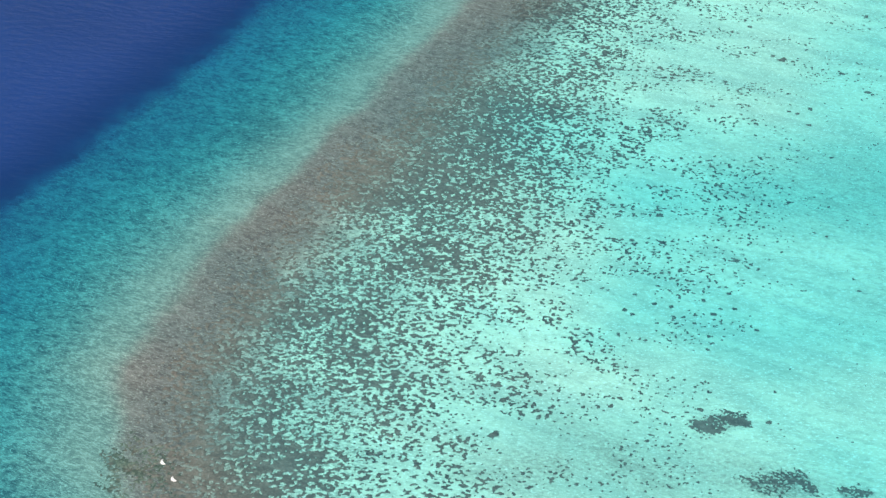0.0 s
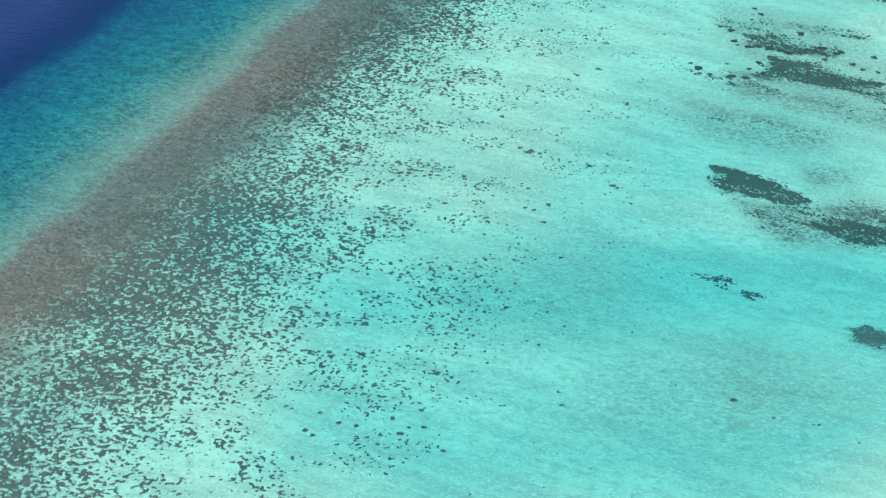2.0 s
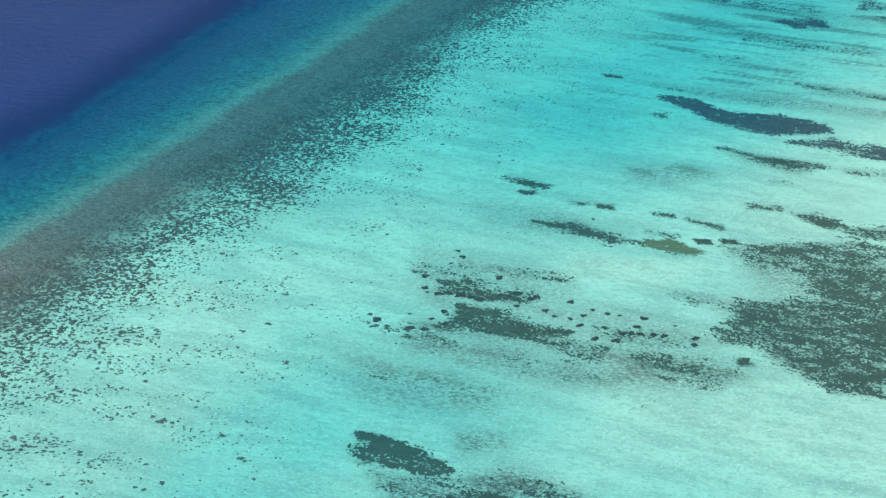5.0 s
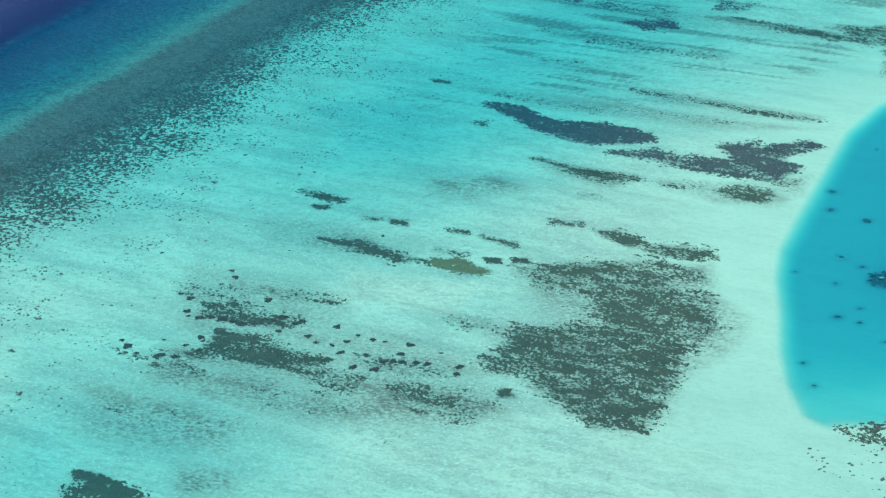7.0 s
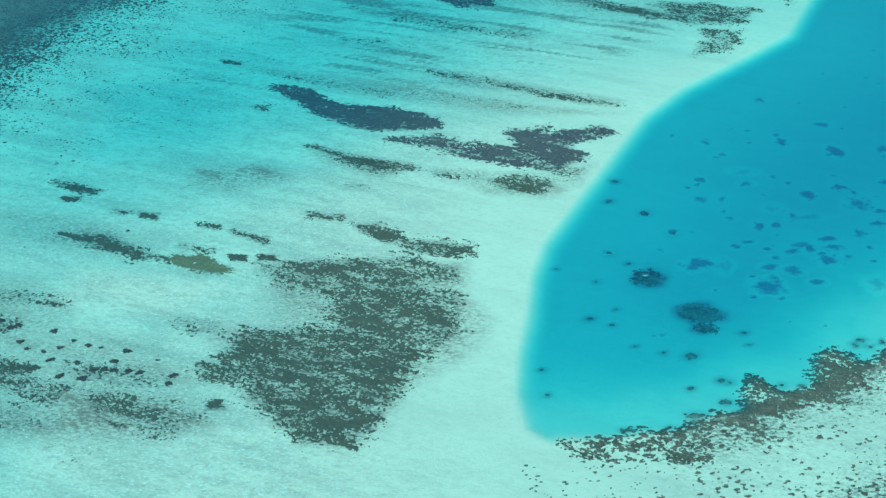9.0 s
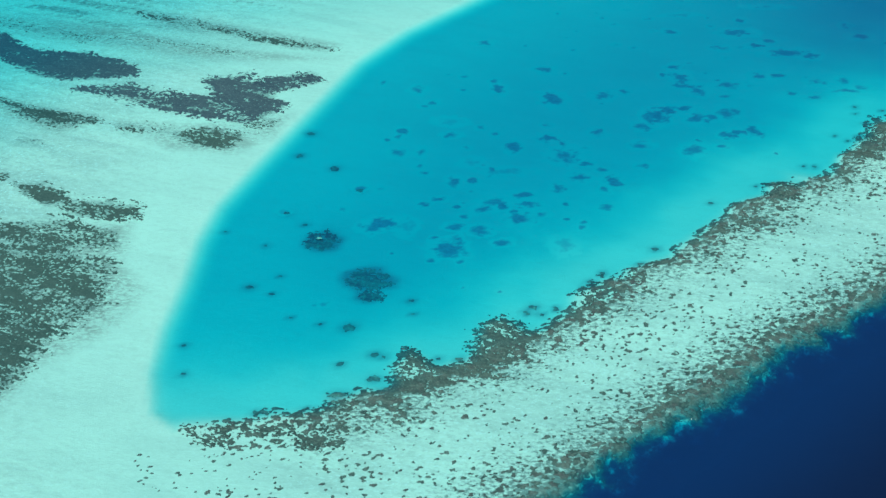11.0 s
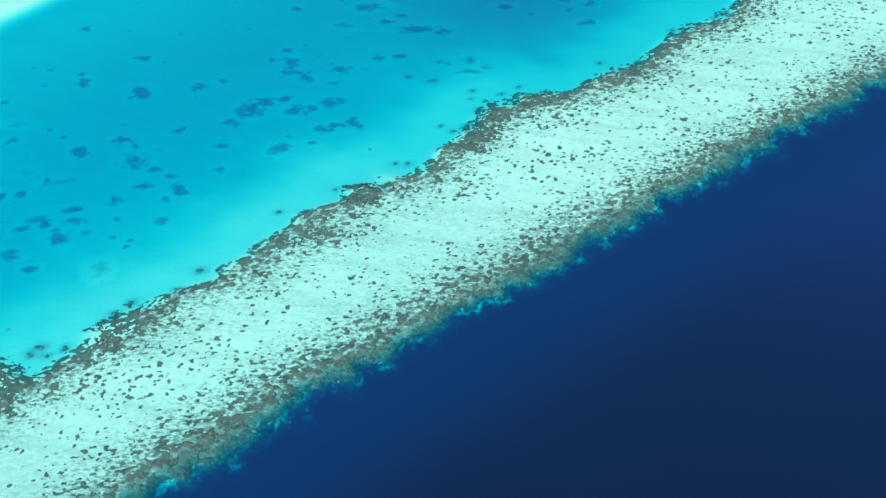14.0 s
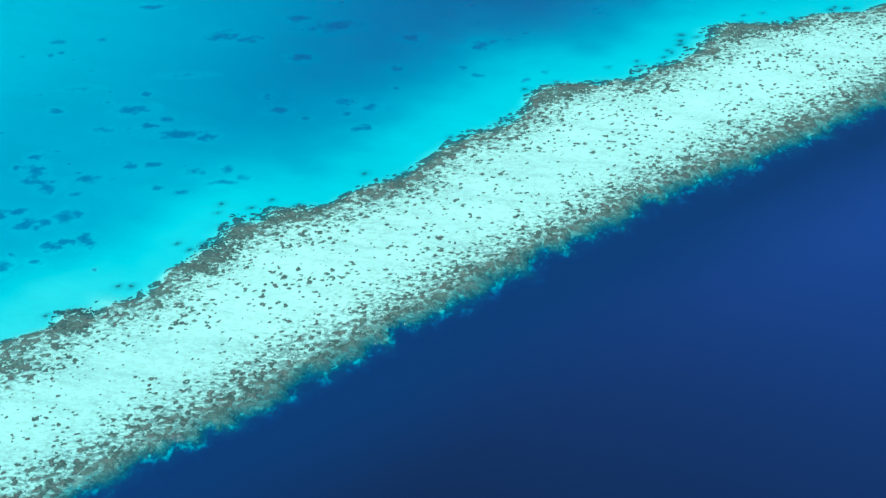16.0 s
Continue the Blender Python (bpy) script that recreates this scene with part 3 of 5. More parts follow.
def even_clumps(x, y, long, wide, turn, shift=0.0):
    return np.interp(clumps(x, y, long, wide, turn, shift), CLUMP_QUANTILES, np.linspace(0, 1, len(CLUMP_QUANTILES)))


def mat_of_growth(name, x0, x1, y0, y1, cell, cover, mat, long, wide, turn, tall, shift=0.0, level=-99.0, single=None, pattern=even_noise):
    """Low growth over the floor, in ragged patches: it covers about the share of the ground that cover(x, y) gives."""
    xs, ys = np.arange(x0, x1, cell), np.arange(y0, y1, cell)
    gx, gy = np.meshgrid(xs, ys)
    v = cover(gx, gy)
    some = v > 0
    v[some] -= pattern(gx[some], gy[some], long, wide, turn, shift)
    v[~some] -= 0.5
    dy, dx = np.gradient(v, cell)
    kept = (v[:-1, :-1] + v[1:, :-1] + v[:-1, 1:] + v[1:, 1:]) > 0
    pad = np.pad(kept, 1)
    around = pad[:-1, :-1].astype(int) + pad[1:, :-1] + pad[:-1, 1:] + pad[1:, 1:]
    border = (around > 0) & (around < 4)
    g = np.maximum(dx * dx + dy * dy, 1e-4)
    step = np.clip(-v / g, -30, 30)
    mx, my = np.clip(step * dx, -0.5 * cell, 0.5 * cell), np.clip(step * dy, -0.5 * cell, 0.5 * cell)
    shake = rng.normal(0, 0.12 * cell, (2, *v.shape))
    px, py = gx + np.where(border, mx, 0) + shake[0], gy + np.where(border, my, 0) + shake[1]
    lift = np.where(border, -0.05, tall * (0.55 + 0.45 * np.clip(v * 5, 0, 1)) * (0.6 + 0.8 * rng.random(v.shape)))
    floor = known("height", px, py)
    pz = np.where(border, floor, np.maximum(floor, level)) + lift
    n = len(xs)
    j, i = np.nonzero(kept)
    a = j * n + i
    quads = np.stack([a, a + 1, a + n + 1, a + n], 1)
    used, index = np.unique(quads, return_inverse=True)
    index = index.reshape(-1, 4)
    places = np.stack([px.ravel()[used], py.ravel()[used], pz.ravel()[used]], 1)
    if single:
        # the larger lone patches become things of their own
        most, least, largest, one, label, group = single
        mark = np.arange(len(used))
        while True:
            low = mark[index].min(1)
            then = mark.copy()
            for k in range(4):
                np.minimum.at(then, index[:, k], low)
            then = then[then]
            if (then == mark).all():
                break
            mark = then
        whose, count = mark[index[:, 0]], np.bincount(mark[index[:, 0]], minlength=len(used)) * cell * cell
        fit = np.nonzero((count > least) & (count < largest))[0]
        fit = fit[np.argsort(-count[fit])][:most]
        alone = np.isin(whose, fit)
        order = np.argsort(whose[alone], kind="stable")
        rows, owner = index[alone][order], whose[alone][order]
        for part in np.split(rows, np.nonzero(np.diff(owner))[0] + 1):
            mine, small = np.unique(part, return_inverse=True)
            at = places[mine]
            base = at.mean(0)
            ob = mesh_object(one, at - base, small.reshape(-1, 4), mat)
            ob.location = base
            tagged(ob, label, "coral", group)
        index = index[~alone]
        mine, index = np.unique(index, return_inverse=True)
        places, index = places[mine], index.reshape(-1, 4)
    return mesh_object(name, places, index, mat)


def west_cover(x, y):
    uneven = 26 * (fbm(x / 20, y / 20, 3) - 0.5) - 9 * smooth(225, 270, y) * (1 - smooth(350, 420, y))
    dense, brown = known("dense", x, y) + uneven - 26 * smooth(390, 540, y), known("brown", x, y)
    band = smooth(-20, 0, brown) * (1 - smooth(-40, 22, dense))
    thick = 0.50 + 0.30 * smooth(0.3, 0.62, fbm(x / 30 + 9, y / 24, 3))
    loose = (0.47 - 0.2 * smooth(400, 480, y)) * np.exp(-np.maximum(dense, 0) / 55) * smooth(0.30, 0.66, fbm(x / 12 + 3, y / 7, 3)) + 0.012 + 0.03 * (1 - smooth(30, 90, dense))
    here = (known("lagoon", x, y) < 0.1) * (known("crest", x, y) > 6)
    return (np.maximum(band * thick, loose * smooth(-30, 0, dense)) - 0.012) * here


tagged(mat_of_growth("coral_patches", -85, 250, 190, 690, 0.22, west_cover, WEST_CORAL, 0.9, 0.52, -4, 0.16, pattern=even_clumps, single=(260, 1.0, 12, "coral_patch", "low dark grey coral patch on turquoise sand", "coral patches of the west reef")), "dense dark grey coral and rubble patches on turquoise sand", "coral", kind="stuff")


def east_cover(x, y):
    e, i = known("east", x, y), known("inner", x, y)
    jag = 7 * (fbm(x / 9, y / 9, 3) - 0.5)
    rough = 0.7 + 1.2 * (fbm(x / 4 + 7, y / 4, 2) - 0.35)
    inner = rough * (0.5 * np.exp(-np.maximum(i - 1, 0) / 3.5) + 0.34 * np.exp(-np.maximum(i - 1 + jag, 0) / 12))
    outer = 0.72 * np.exp(-np.maximum(e - 1 + jag, 0) / 7.5)
    middle = 0.072 + 0.17 * smooth(0.42, 0.66, fbm(x / 9, y / 7, 4, 0.65))
    here = (e > -7 - 0.6 * jag) * ((known("lagoon", x, y) < 0.5) | (i < 3.5 + 1.1 * jag)) * smooth(4, 14, known("rim", x, y)) * (e < 75) * smooth(314, 346, x + 2.5 * jag)
    return np.clip(np.maximum(np.maximum(inner, outer), middle), 0, 0.9) * here - 0.003


tagged(mat_of_growth("reef_edge_coral", 318, 740, 358, 640, 0.2, east_cover, EAST_CORAL, 1.25, 0.92, 12, 0.2, 40.0, pattern=even_clumps, single=(260, 1.2, 12, "coral_clump", "low brown coral clump on pale reef sand", "coral clumps of the east reef")), "brown coral growth along the pale sandy reef strip", "coral", kind="stuff")


BEDS = []


def meadow(ring, cover, size, mat, label, edge=2.5, name="seagrass_meadow", tall=0.12, level=-99.0):
    """A bed of weed within an outline, ragged at its border and with gaps."""
    xs, ys = [p[0] for p in ring], [p[1] for p in ring]
    BEDS.append((ring, cover, edge, name))

    def share(x, y):
        d, _ = far_from(ring + ring[:1], x, y)
        along, across = 0.93 * x - 0.37 * y, 0.37 * x + 0.93 * y
        d = np.where(inside(ring, x, y), d, -d) + 3.6 * edge * (fbm(along / 8, across / 2.2, 3) - 0.5)
        patchy = (0.52 - 0.3 * abs(cover - 0.5)) * (fbm(along / 7 + 31, across / 2.4, 4, 0.6) - 0.5) * 2.4
        return (cover + 0.07 + patchy) * smooth(-2.4 * edge, 1.3 * edge, d + 0.3 * edge) - 0.03

    ob = mat_of_growth(name, min(xs) - 5, max(xs) + 5, min(ys) - 5, max(ys) + 5, 0.13 + 0.10 * size, share, mat, 0.66 * size + 0.15, 0.3 * size + 0.1, -STREAK, tall, len(bpy.data.objects) * 3.7, level)
    return tagged(ob, label, "seagrass", "seagrass beds on the sand flat", kind="stuff")


meadow([(-71, 218.5), (-65, 222), (-56.4, 217.3), (-52.8, 211.5), (-52.1, 206.6), (-67.4, 205.9)], 0.5, 0.6, EAST_CORAL, "brown coral growth on the reef tip", 2)
meadow([(250.7, 422.2), (254.5, 433.5), (273.5, 436.7), (285.3, 434.6), (298.1, 425.7), (293.9, 411.4), (288.7, 400.1), (283.8, 390.9), (273.1, 392.6), (265.5, 402.4), (258.3, 411.5)], 0.74, 0.6, GRASS, "large dark green seagrass meadow on pale sand", 3)
meadow([(245.1, 419.8), (250.7, 421.8), (256.6, 417.4), (255.4, 413.9), (248.3, 415.1)], 0.6, 0.7, GRASS, "dark green seagrass bed on pale sand", 2)
meadow([(237, 440), (246.6, 440.8), (248.4, 436.1), (241, 436.1)], 0.5, 0.6, GRASS, "sparse seagrass tufts on pale sand", 1.5)
meadow([(256.1, 465.4), (278.1, 468.8), (292.3, 468.7), (307.7, 463.9), (308.9, 458.8), (295, 458.8), (279.6, 456.1), (265.7, 457.6)], 0.64, 0.65, GRASS, "dark green seagrass bed on pale sand", 2.5)
meadow([(275, 454.7), (295, 458.8), (308.3, 449), (308, 434.5), (302.6, 428.2), (294, 430.7), (285.3, 436.7), (276.5, 441.2), (281, 446.5)], 0.66, 0.65, GRASS, "dark green seagrass bed on pale sand", 2.5)
meadow([(261.1, 456.2), (278, 454.7), (278, 442.5), (269, 443.9)], 0.25, 0.5, GRASS, "sparse seagrass tufts on pale sand", 2)
meadow([(279.4, 487.2), (286.3, 486.5), (294.2, 480.2), (313.2, 474.6), (313.2, 470.9), (298.8, 472.8), (287.8, 479)], 0.85, 0.75, GRASS, "narrow dark seagrass strip on pale sand", 1.5)
meadow([(265.7, 493.8), (276.5, 491.7), (276.2, 489.2), (266.6, 491.2)], 0.6, 0.6, GRASS, "sparse seagrass tufts on pale sand", 1)
meadow([(247.7, 576.4), (260.3, 572.7), (269, 561.6), (287.7, 558.9), (302.1, 548.9), (302.9, 545.4), (292.9, 544.3), (280.1, 544.5), (269.1, 552.2), (257.7, 564.7)], 0.97, 0.9, PURPLE_GRASS, "long slate coloured seagrass bed on turquoise sand", 1.5)
meadow([(242.7, 562.8), (248.4, 561.9), (246.6, 559.4)], 0.6, 0.6, GRASS, "sparse seagrass tufts on pale sand", 1)
meadow([(288.2, 537), (302.5, 537.6), (315.6, 531.8), (329.4, 527.9), (325.3, 541.6), (335.3, 543.4), (338.1, 535.7), (346.6, 525.5), (337, 517.3), (321.9, 522.8), (304.9, 531.1)], 0.88, 0.85, PURPLE_GRASS, "ragged slate green seagrass bed beside the lagoon", 2)
meadow([(337.6, 539.5), (354.3, 543.6), (356.5, 539.7), (344.1, 533.7), (337.9, 533.8)], 0.75, 0.8, PURPLE_GRASS, "dark green seagrass bed on pale sand", 1.5)
meadow([(318.4, 511.5), (326.3, 513.5), (336.1, 509.9), (333.8, 503.8), (323.8, 505.3)], 0.75, 0.7, GRASS, "dark green seagrass bed on pale sand", 1.5)
meadow([(337.2, 519.1), (345.6, 517.2), (343.2, 512), (336.6, 513.8)], 0.4, 0.6, GRASS, "sparse seagrass tufts on pale sand", 1.5)
meadow([(263.1, 534.6), (273, 530), (287, 521.4), (296.5, 518.8), (285.2, 517.1), (274.8, 523.4)], 0.65, 0.6, GRASS, "dark green seagrass bed on pale sand", 1.5)
meadow([(301.6, 517.3), (316.1, 515), (315.9, 512.2), (302.3, 513.8)], 0.45, 0.55, GRASS, "sparse seagrass tufts on pale sand", 1.5)
meadow([(276.5, 509.8), (283.3, 509.8), (282.5, 507), (277.4, 507.8)], 0.5, 0.5, GRASS, "sparse seagrass tufts on pale sand", 1)
meadow([(188.3, 514.2), (195.4, 512.7), (204.8, 507.8), (201.5, 506.4), (191.4, 510.7)], 0.7, 0.6, GRASS, "dark green seagrass bed on pale sand", 1)
meadow([(194.1, 504.4), (199.2, 504.4), (200, 502.3), (194.9, 502.4)], 0.8, 0.6, GRASS, "dark green seagrass bed on pale sand", 0.7)
meadow([(198.1, 484.1), (209.8, 481.8), (222, 474.6), (229.7, 470.4), (222.4, 471), (210.5, 476.5)], 0.85, 0.7, GRASS, "dark seagrass strip running into olive algae", 1.5)
meadow([(229.5, 472.1), (238.4, 470.9), (247.5, 464.9), (245.3, 462.6), (233.8, 467.9)], 0.97, 0.7, OLIVE, "olive green algae bed on pale sand", 1.2)
meadow([(209.6, 496.6), (215.5, 496.2), (214.9, 494.2), (209.8, 494.6)], 0.6, 0.5, GRASS, "sparse seagrass tufts on pale sand", 0.7)
meadow([(217.8, 495.5), (224.1, 494.5), (223.7, 490.3), (218.5, 492.2)], 0.75, 0.6, GRASS, "dark green seagrass bed on pale sand", 0.7)
meadow([(234.7, 489.2), (242, 487.5), (241.8, 485.6), (235.5, 486.9)], 0.85, 0.6, GRASS, "dark green seagrass bed on pale sand", 0.7)
meadow([(245.5, 485), (256.3, 480.5), (255.9, 477.4), (247.3, 482.4)], 0.6, 0.5, GRASS, "dark green seagrass bed on pale sand", 0.7)
meadow([(246.6, 471.4), (251.1, 471.4), (251.2, 468.7), (247.2, 468.7)], 0.8, 0.6, GRASS, "dark green seagrass bed on pale sand", 0.7)
meadow([(254.2, 471.7), (258.7, 471), (258.5, 469), (254.7, 469)], 0.8, 0.6, GRASS, "dark green seagrass bed on pale sand", 0.7)
meadow([(231.3, 478.2), (242.8, 475.7), (242.2, 473.3), (231.6, 475.8)], 0.5, 0.5, GRASS, "sparse seagrass tufts on pale sand", 0.7)
meadow([(183.3, 457.1), (191.4, 455.6), (206.3, 448.5), (203.4, 447.1), (192.2, 449.9), (186.3, 452.8)], 0.55, 0.5, GRASS, "soft dark seagrass strip on pale sand", 2)
meadow([(168.3, 448.6), (176.6, 450.0), (185.3, 444.4), (196.8, 438.9), (194.1, 436.2), (183.2, 438.4), (175.2, 440.3), (169.9, 444.4)], 0.62, 0.6, GRASS, "broken dark seagrass bed on pale sand", 2)
meadow([(173.9, 435.0), (184.2, 432.3), (195.7, 424.5), (205.0, 420.8), (202.5, 417.8), (189.3, 418.8), (176.8, 423.3), (168.2, 425.9), (172.9, 428.4)], 0.8, 0.55, GRASS, "dark seagrass bed with a pale sand stripe", 1.6)
meadow([(147.1, 427.2), (155.6, 425.9), (166.7, 422.1), (173.8, 415.9), (165.6, 413.5), (154.1, 419.6)], 0.3, 0.45, GRASS, "sparse seagrass tufts on pale sand", 2.5)
meadow([(196.8, 417.1), (207.1, 415.8), (214.6, 412.9), (212.3, 407.5), (204.9, 409.8)], 0.5, 0.5, GRASS, "sparse seagrass tufts on pale sand", 2.5)
meadow([(223.4, 409.8), (237.8, 407.4), (247.8, 400.5), (241.0, 397.1), (229.8, 400.5), (220.9, 406.3)], 0.48, 0.42, GRASS, "soft sparse seagrass bed on pale sand", 3.5)
meadow([(188.2, 407.5), (198.8, 402.8), (209.0, 399.4), (202.3, 397.2), (190.5, 401.7)], 0.3, 0.4, GRASS, "faint sparse seagrass tufts on pale sand", 3)
meadow([(148.4, 401.7), (164.1, 400.6), (185.1, 392.7), (184.3, 389.5), (165.8, 392.7)], 0.16, 0.4, GRASS, "faint sparse seagrass tufts on pale sand", 4)
meadow([(212.2, 422.0), (225.4, 422.0), (240.1, 417.7), (238.9, 413.3), (220.2, 414.6)], 0.3, 0.5, GRASS, "sparse seagrass tufts on pale sand", 2.5)
meadow([(159.6, 457.2), (169.4, 455.7), (174.9, 460.1), (185.3, 454.2), (176.4, 451.4), (164.1, 450.6)], 0.34, 0.5, GRASS, "sparse seagrass tufts on pale sand", 2)
meadow([(214.0, 391.6), (222.1, 392.7), (230.5, 389.4), (222.6, 387.3)], 0.16, 0.4, GRASS, "faint sparse seagrass tufts on pale sand", 2.5)
meadow([(249.4, 407.6), (252.6, 407.6), (253, 404.9), (250, 404.9)], 0.9, 0.6, GRASS, "dark green seagrass bed on pale sand", 0.6)
meadow([(149, 375.8), (157.1, 373.3), (164.2, 367.3), (171.2, 362.6), (171.8, 360), (163.9, 360.3), (155.3, 362.6), (151.9, 370.9)], 0.97, 0.8, GRASS, "dark seagrass bed with trailing sparse tufts", 1.5)
meadow([(147.1, 370.4), (151.9, 368.5), (152.8, 363.7), (149.6, 363.7)], 0.85, 0.6, GRASS, "dark green seagrass bed on pale sand", 1)
meadow([(153.8, 360.2), (165.2, 358), (170.7, 354.6), (168.9, 347.9), (160.6, 350.1)], 0.5, 0.5, GRASS, "sparse seagrass tufts on pale sand", 3)
meadow([(170.4, 350.1), (181.8, 352.3), (191.2, 347.9), (199.1, 344.7), (196.1, 342.3), (183.8, 343.2), (175.7, 346.2)], 0.75, 0.6, GRASS, "dark green seagrass bed on pale sand", 2)
meadow([(176.8, 360.3), (189.6, 359.1), (201.5, 352.4), (208.5, 346.9), (198, 346.9), (184.6, 352.3)], 0.4, 0.5, GRASS, "sparse seagrass tufts on pale sand", 3)
meadow([(173.3, 308.7), (178.4, 309.2), (183.4, 305.3), (181.6, 304.5), (177.4, 302.9), (173.5, 305.1)], 0.97, 0.7, BROWN_ALGAE, "grey brown algae bed with a pale tail", 0.8)
meadow([(178.8, 303.3), (186.6, 302.5), (194.5, 298.8), (192, 296), (183.2, 297.7)], 0.4, 0.45, GRASS, "sparse seagrass tufts on pale sand", 1.5)
meadow([(181.8, 293), (186.3, 293.1), (200.1, 285.2), (198.1, 281.6), (187.4, 284.9)], 0.35, 0.45, GRASS, "sparse seagrass tufts on pale sand", 1.5)
meadow([(137.9, 328.8), (144.2, 327.6), (147.5, 325), (143.2, 324.9)], 0.5, 0.5, GRASS, "sparse seagrass tufts on pale sand", 1)
meadow([(149.6, 322), (154.3, 321.3), (153.8, 319.9), (150.3, 320.3)], 0.6, 0.5, GRASS, "dark green seagrass bed on pale sand", 0.8)
meadow([(228.3, 597.5), (235.9, 595.5), (235, 593.2), (229.4, 594.7)], 0.8, 0.6, GRASS, "dark green seagrass bed on pale sand", 0.7)
meadow([(237.1, 591.4), (261, 581.9), (287.9, 570.6), (286, 568.1), (257.2, 578.9)], 0.22, 0.5, GRASS, "sparse seagrass tufts on pale sand", 2)
meadow([(299, 586.8), (315.1, 580.7), (331.7, 572.2), (351.5, 563.8), (361.9, 558.7), (349.2, 560.5), (325.9, 571.8), (307.4, 580.8)], 0.5, 0.6, GRASS, "long thin seagrass streak on pale sand", 1.2)
meadow([(288, 572.8), (308.7, 568.2), (334, 557.4), (324.8, 558.4), (299.1, 566.2)], 0.25, 0.5, GRASS, "sparse seagrass tufts on pale sand", 2)
meadow([(302.3, 647.9), (311, 650.5), (322.5, 646.4), (321.1, 641), (308.4, 641.3)], 0.7, 0.8, PURPLE_GRASS, "dark green seagrass bed on pale sand", 2)
meadow([(281, 672.1), (302.9, 664.7), (324.4, 658.5), (322, 655.2), (296.2, 661.4)], 0.45, 0.7, PURPLE_GRASS, "sparse seagrass tufts on pale sand", 2)
meadow([(342.5, 666.7), (355.5, 664.7), (350.4, 658), (339.7, 659.4)], 0.5, 0.7, PURPLE_GRASS, "sparse seagrass tufts on pale sand", 2)
meadow([(345.2, 649.8), (365.5, 641.3), (381, 633), (391.9, 624.1), (378.2, 627.9), (358.8, 638.7)], 0.6, 0.7, GRASS, "long thin seagrass streak on pale sand", 1.5)
meadow([(384.4, 640.9), (402.7, 637.4), (416.3, 632.9), (408, 622.3), (391.4, 621.1), (384.8, 630.4)], 0.65, 0.7, GRASS, "dark green seagrass bed on pale sand", 2)
meadow([(394.8, 617.5), (408.5, 614.8), (401.6, 600.4), (388.8, 595), (395, 607.7)], 0.6, 0.7, GRASS, "dark green seagrass bed on pale sand", 2)
meadow([(268, 643.1), (289.1, 633.1), (311.5, 621.4), (309.3, 618.5), (284.9, 630.1)], 0.3, 0.6, GRASS, "sparse seagrass tufts on pale sand", 2)
meadow([(299.4, 627.8), (319.6, 618.8), (335.3, 612.1), (317.3, 615.3)], 0.35, 0.6, GRASS, "sparse seagrass tufts on pale sand", 2)
meadow([(266.3, 614.7), (294.7, 609.4), (292.6, 607), (268.4, 611.3)], 0.3, 0.6, GRASS, "sparse seagrass tufts on pale sand", 2)
meadow([(424.7, 652.1), (432.2, 649.7), (430, 640.1), (425.3, 645.5)], 0.6, 0.7, GRASS, "dark green seagrass bed on pale sand", 2)
meadow([(56.6, 233.4), (60.8, 235.3), (64.7, 236.5), (66.3, 234.4), (62.8, 231.3), (59, 230.1), (56.9, 231)], 0.8, 0.5, WEST_CORAL, "cluster of grey coral clumps on bright sand", 1)
meadow([(65.3, 235.9), (68.4, 236.4), (68.3, 233.3), (65.6, 233.5)], 0.8, 0.5, WEST_CORAL, "cluster of grey coral clumps on bright sand", 0.8)
meadow([(65.9, 218), (73.6, 219.9), (78.2, 218.5), (79.9, 214.4), (72.6, 213.1), (66.9, 214.9)], 0.65, 0.45, WEST_CORAL, "broken grey coral cluster on sand", 1.2)
meadow([(85.5, 215.3), (89.8, 216.4), (92.6, 215), (88.1, 213.2)], 0.65, 0.45, WEST_CORAL, "broken grey coral cluster on sand", 1)

# ---- coral heads standing alone ----
def lobe_mesh(name, seed, flat, fine=3):
    """A lobed mound one metre in radius, ragged round its foot."""
    bm = bmesh.new()
    bmesh.ops.create_icosphere(bm, subdivisions=fine, radius=1.0)
    for v in bm.verts:
        p = v.co.copy()
        w = 1 + 0.55 * noise.noise(p * 1.6 + Vector((seed * 3.1, 0, 0))) + 0.35 * noise.noise(p * 4.3 + Vector((0, seed * 1.7, 0)))
        up = 1 + 0.5 * noise.noise(p * 5.0 + Vector((seed, seed, 0)))
        v.co = Vector((p.x * w, p.y * w * 0.85, max(p.z, -0.15) * flat * up))
    for face in bm.faces:
        face.smooth = True
    me = bpy.data.meshes.new(name)
    bm.to_mesh(me)
    bm.free()
    return me


MOUNDS = {kind: [lobe_mesh("mound", 11 + n + len(kind), 0.5) for n in range(6)] for kind in ("lagoon", "flat", "weedy")}
LOBES = {kind: [lobe_mesh("lobe", 41 + n + len(kind), 0.6, 2) for n in range(6)] for kind in ("lagoon", "flat", "weedy")}
for kind, mat in (("lagoon", BOMMIE), ("weedy", DARK_CORAL), ("flat", WEST_CORAL)):
    for me in MOUNDS[kind] + LOBES[kind]:
        me.materials.append(mat)


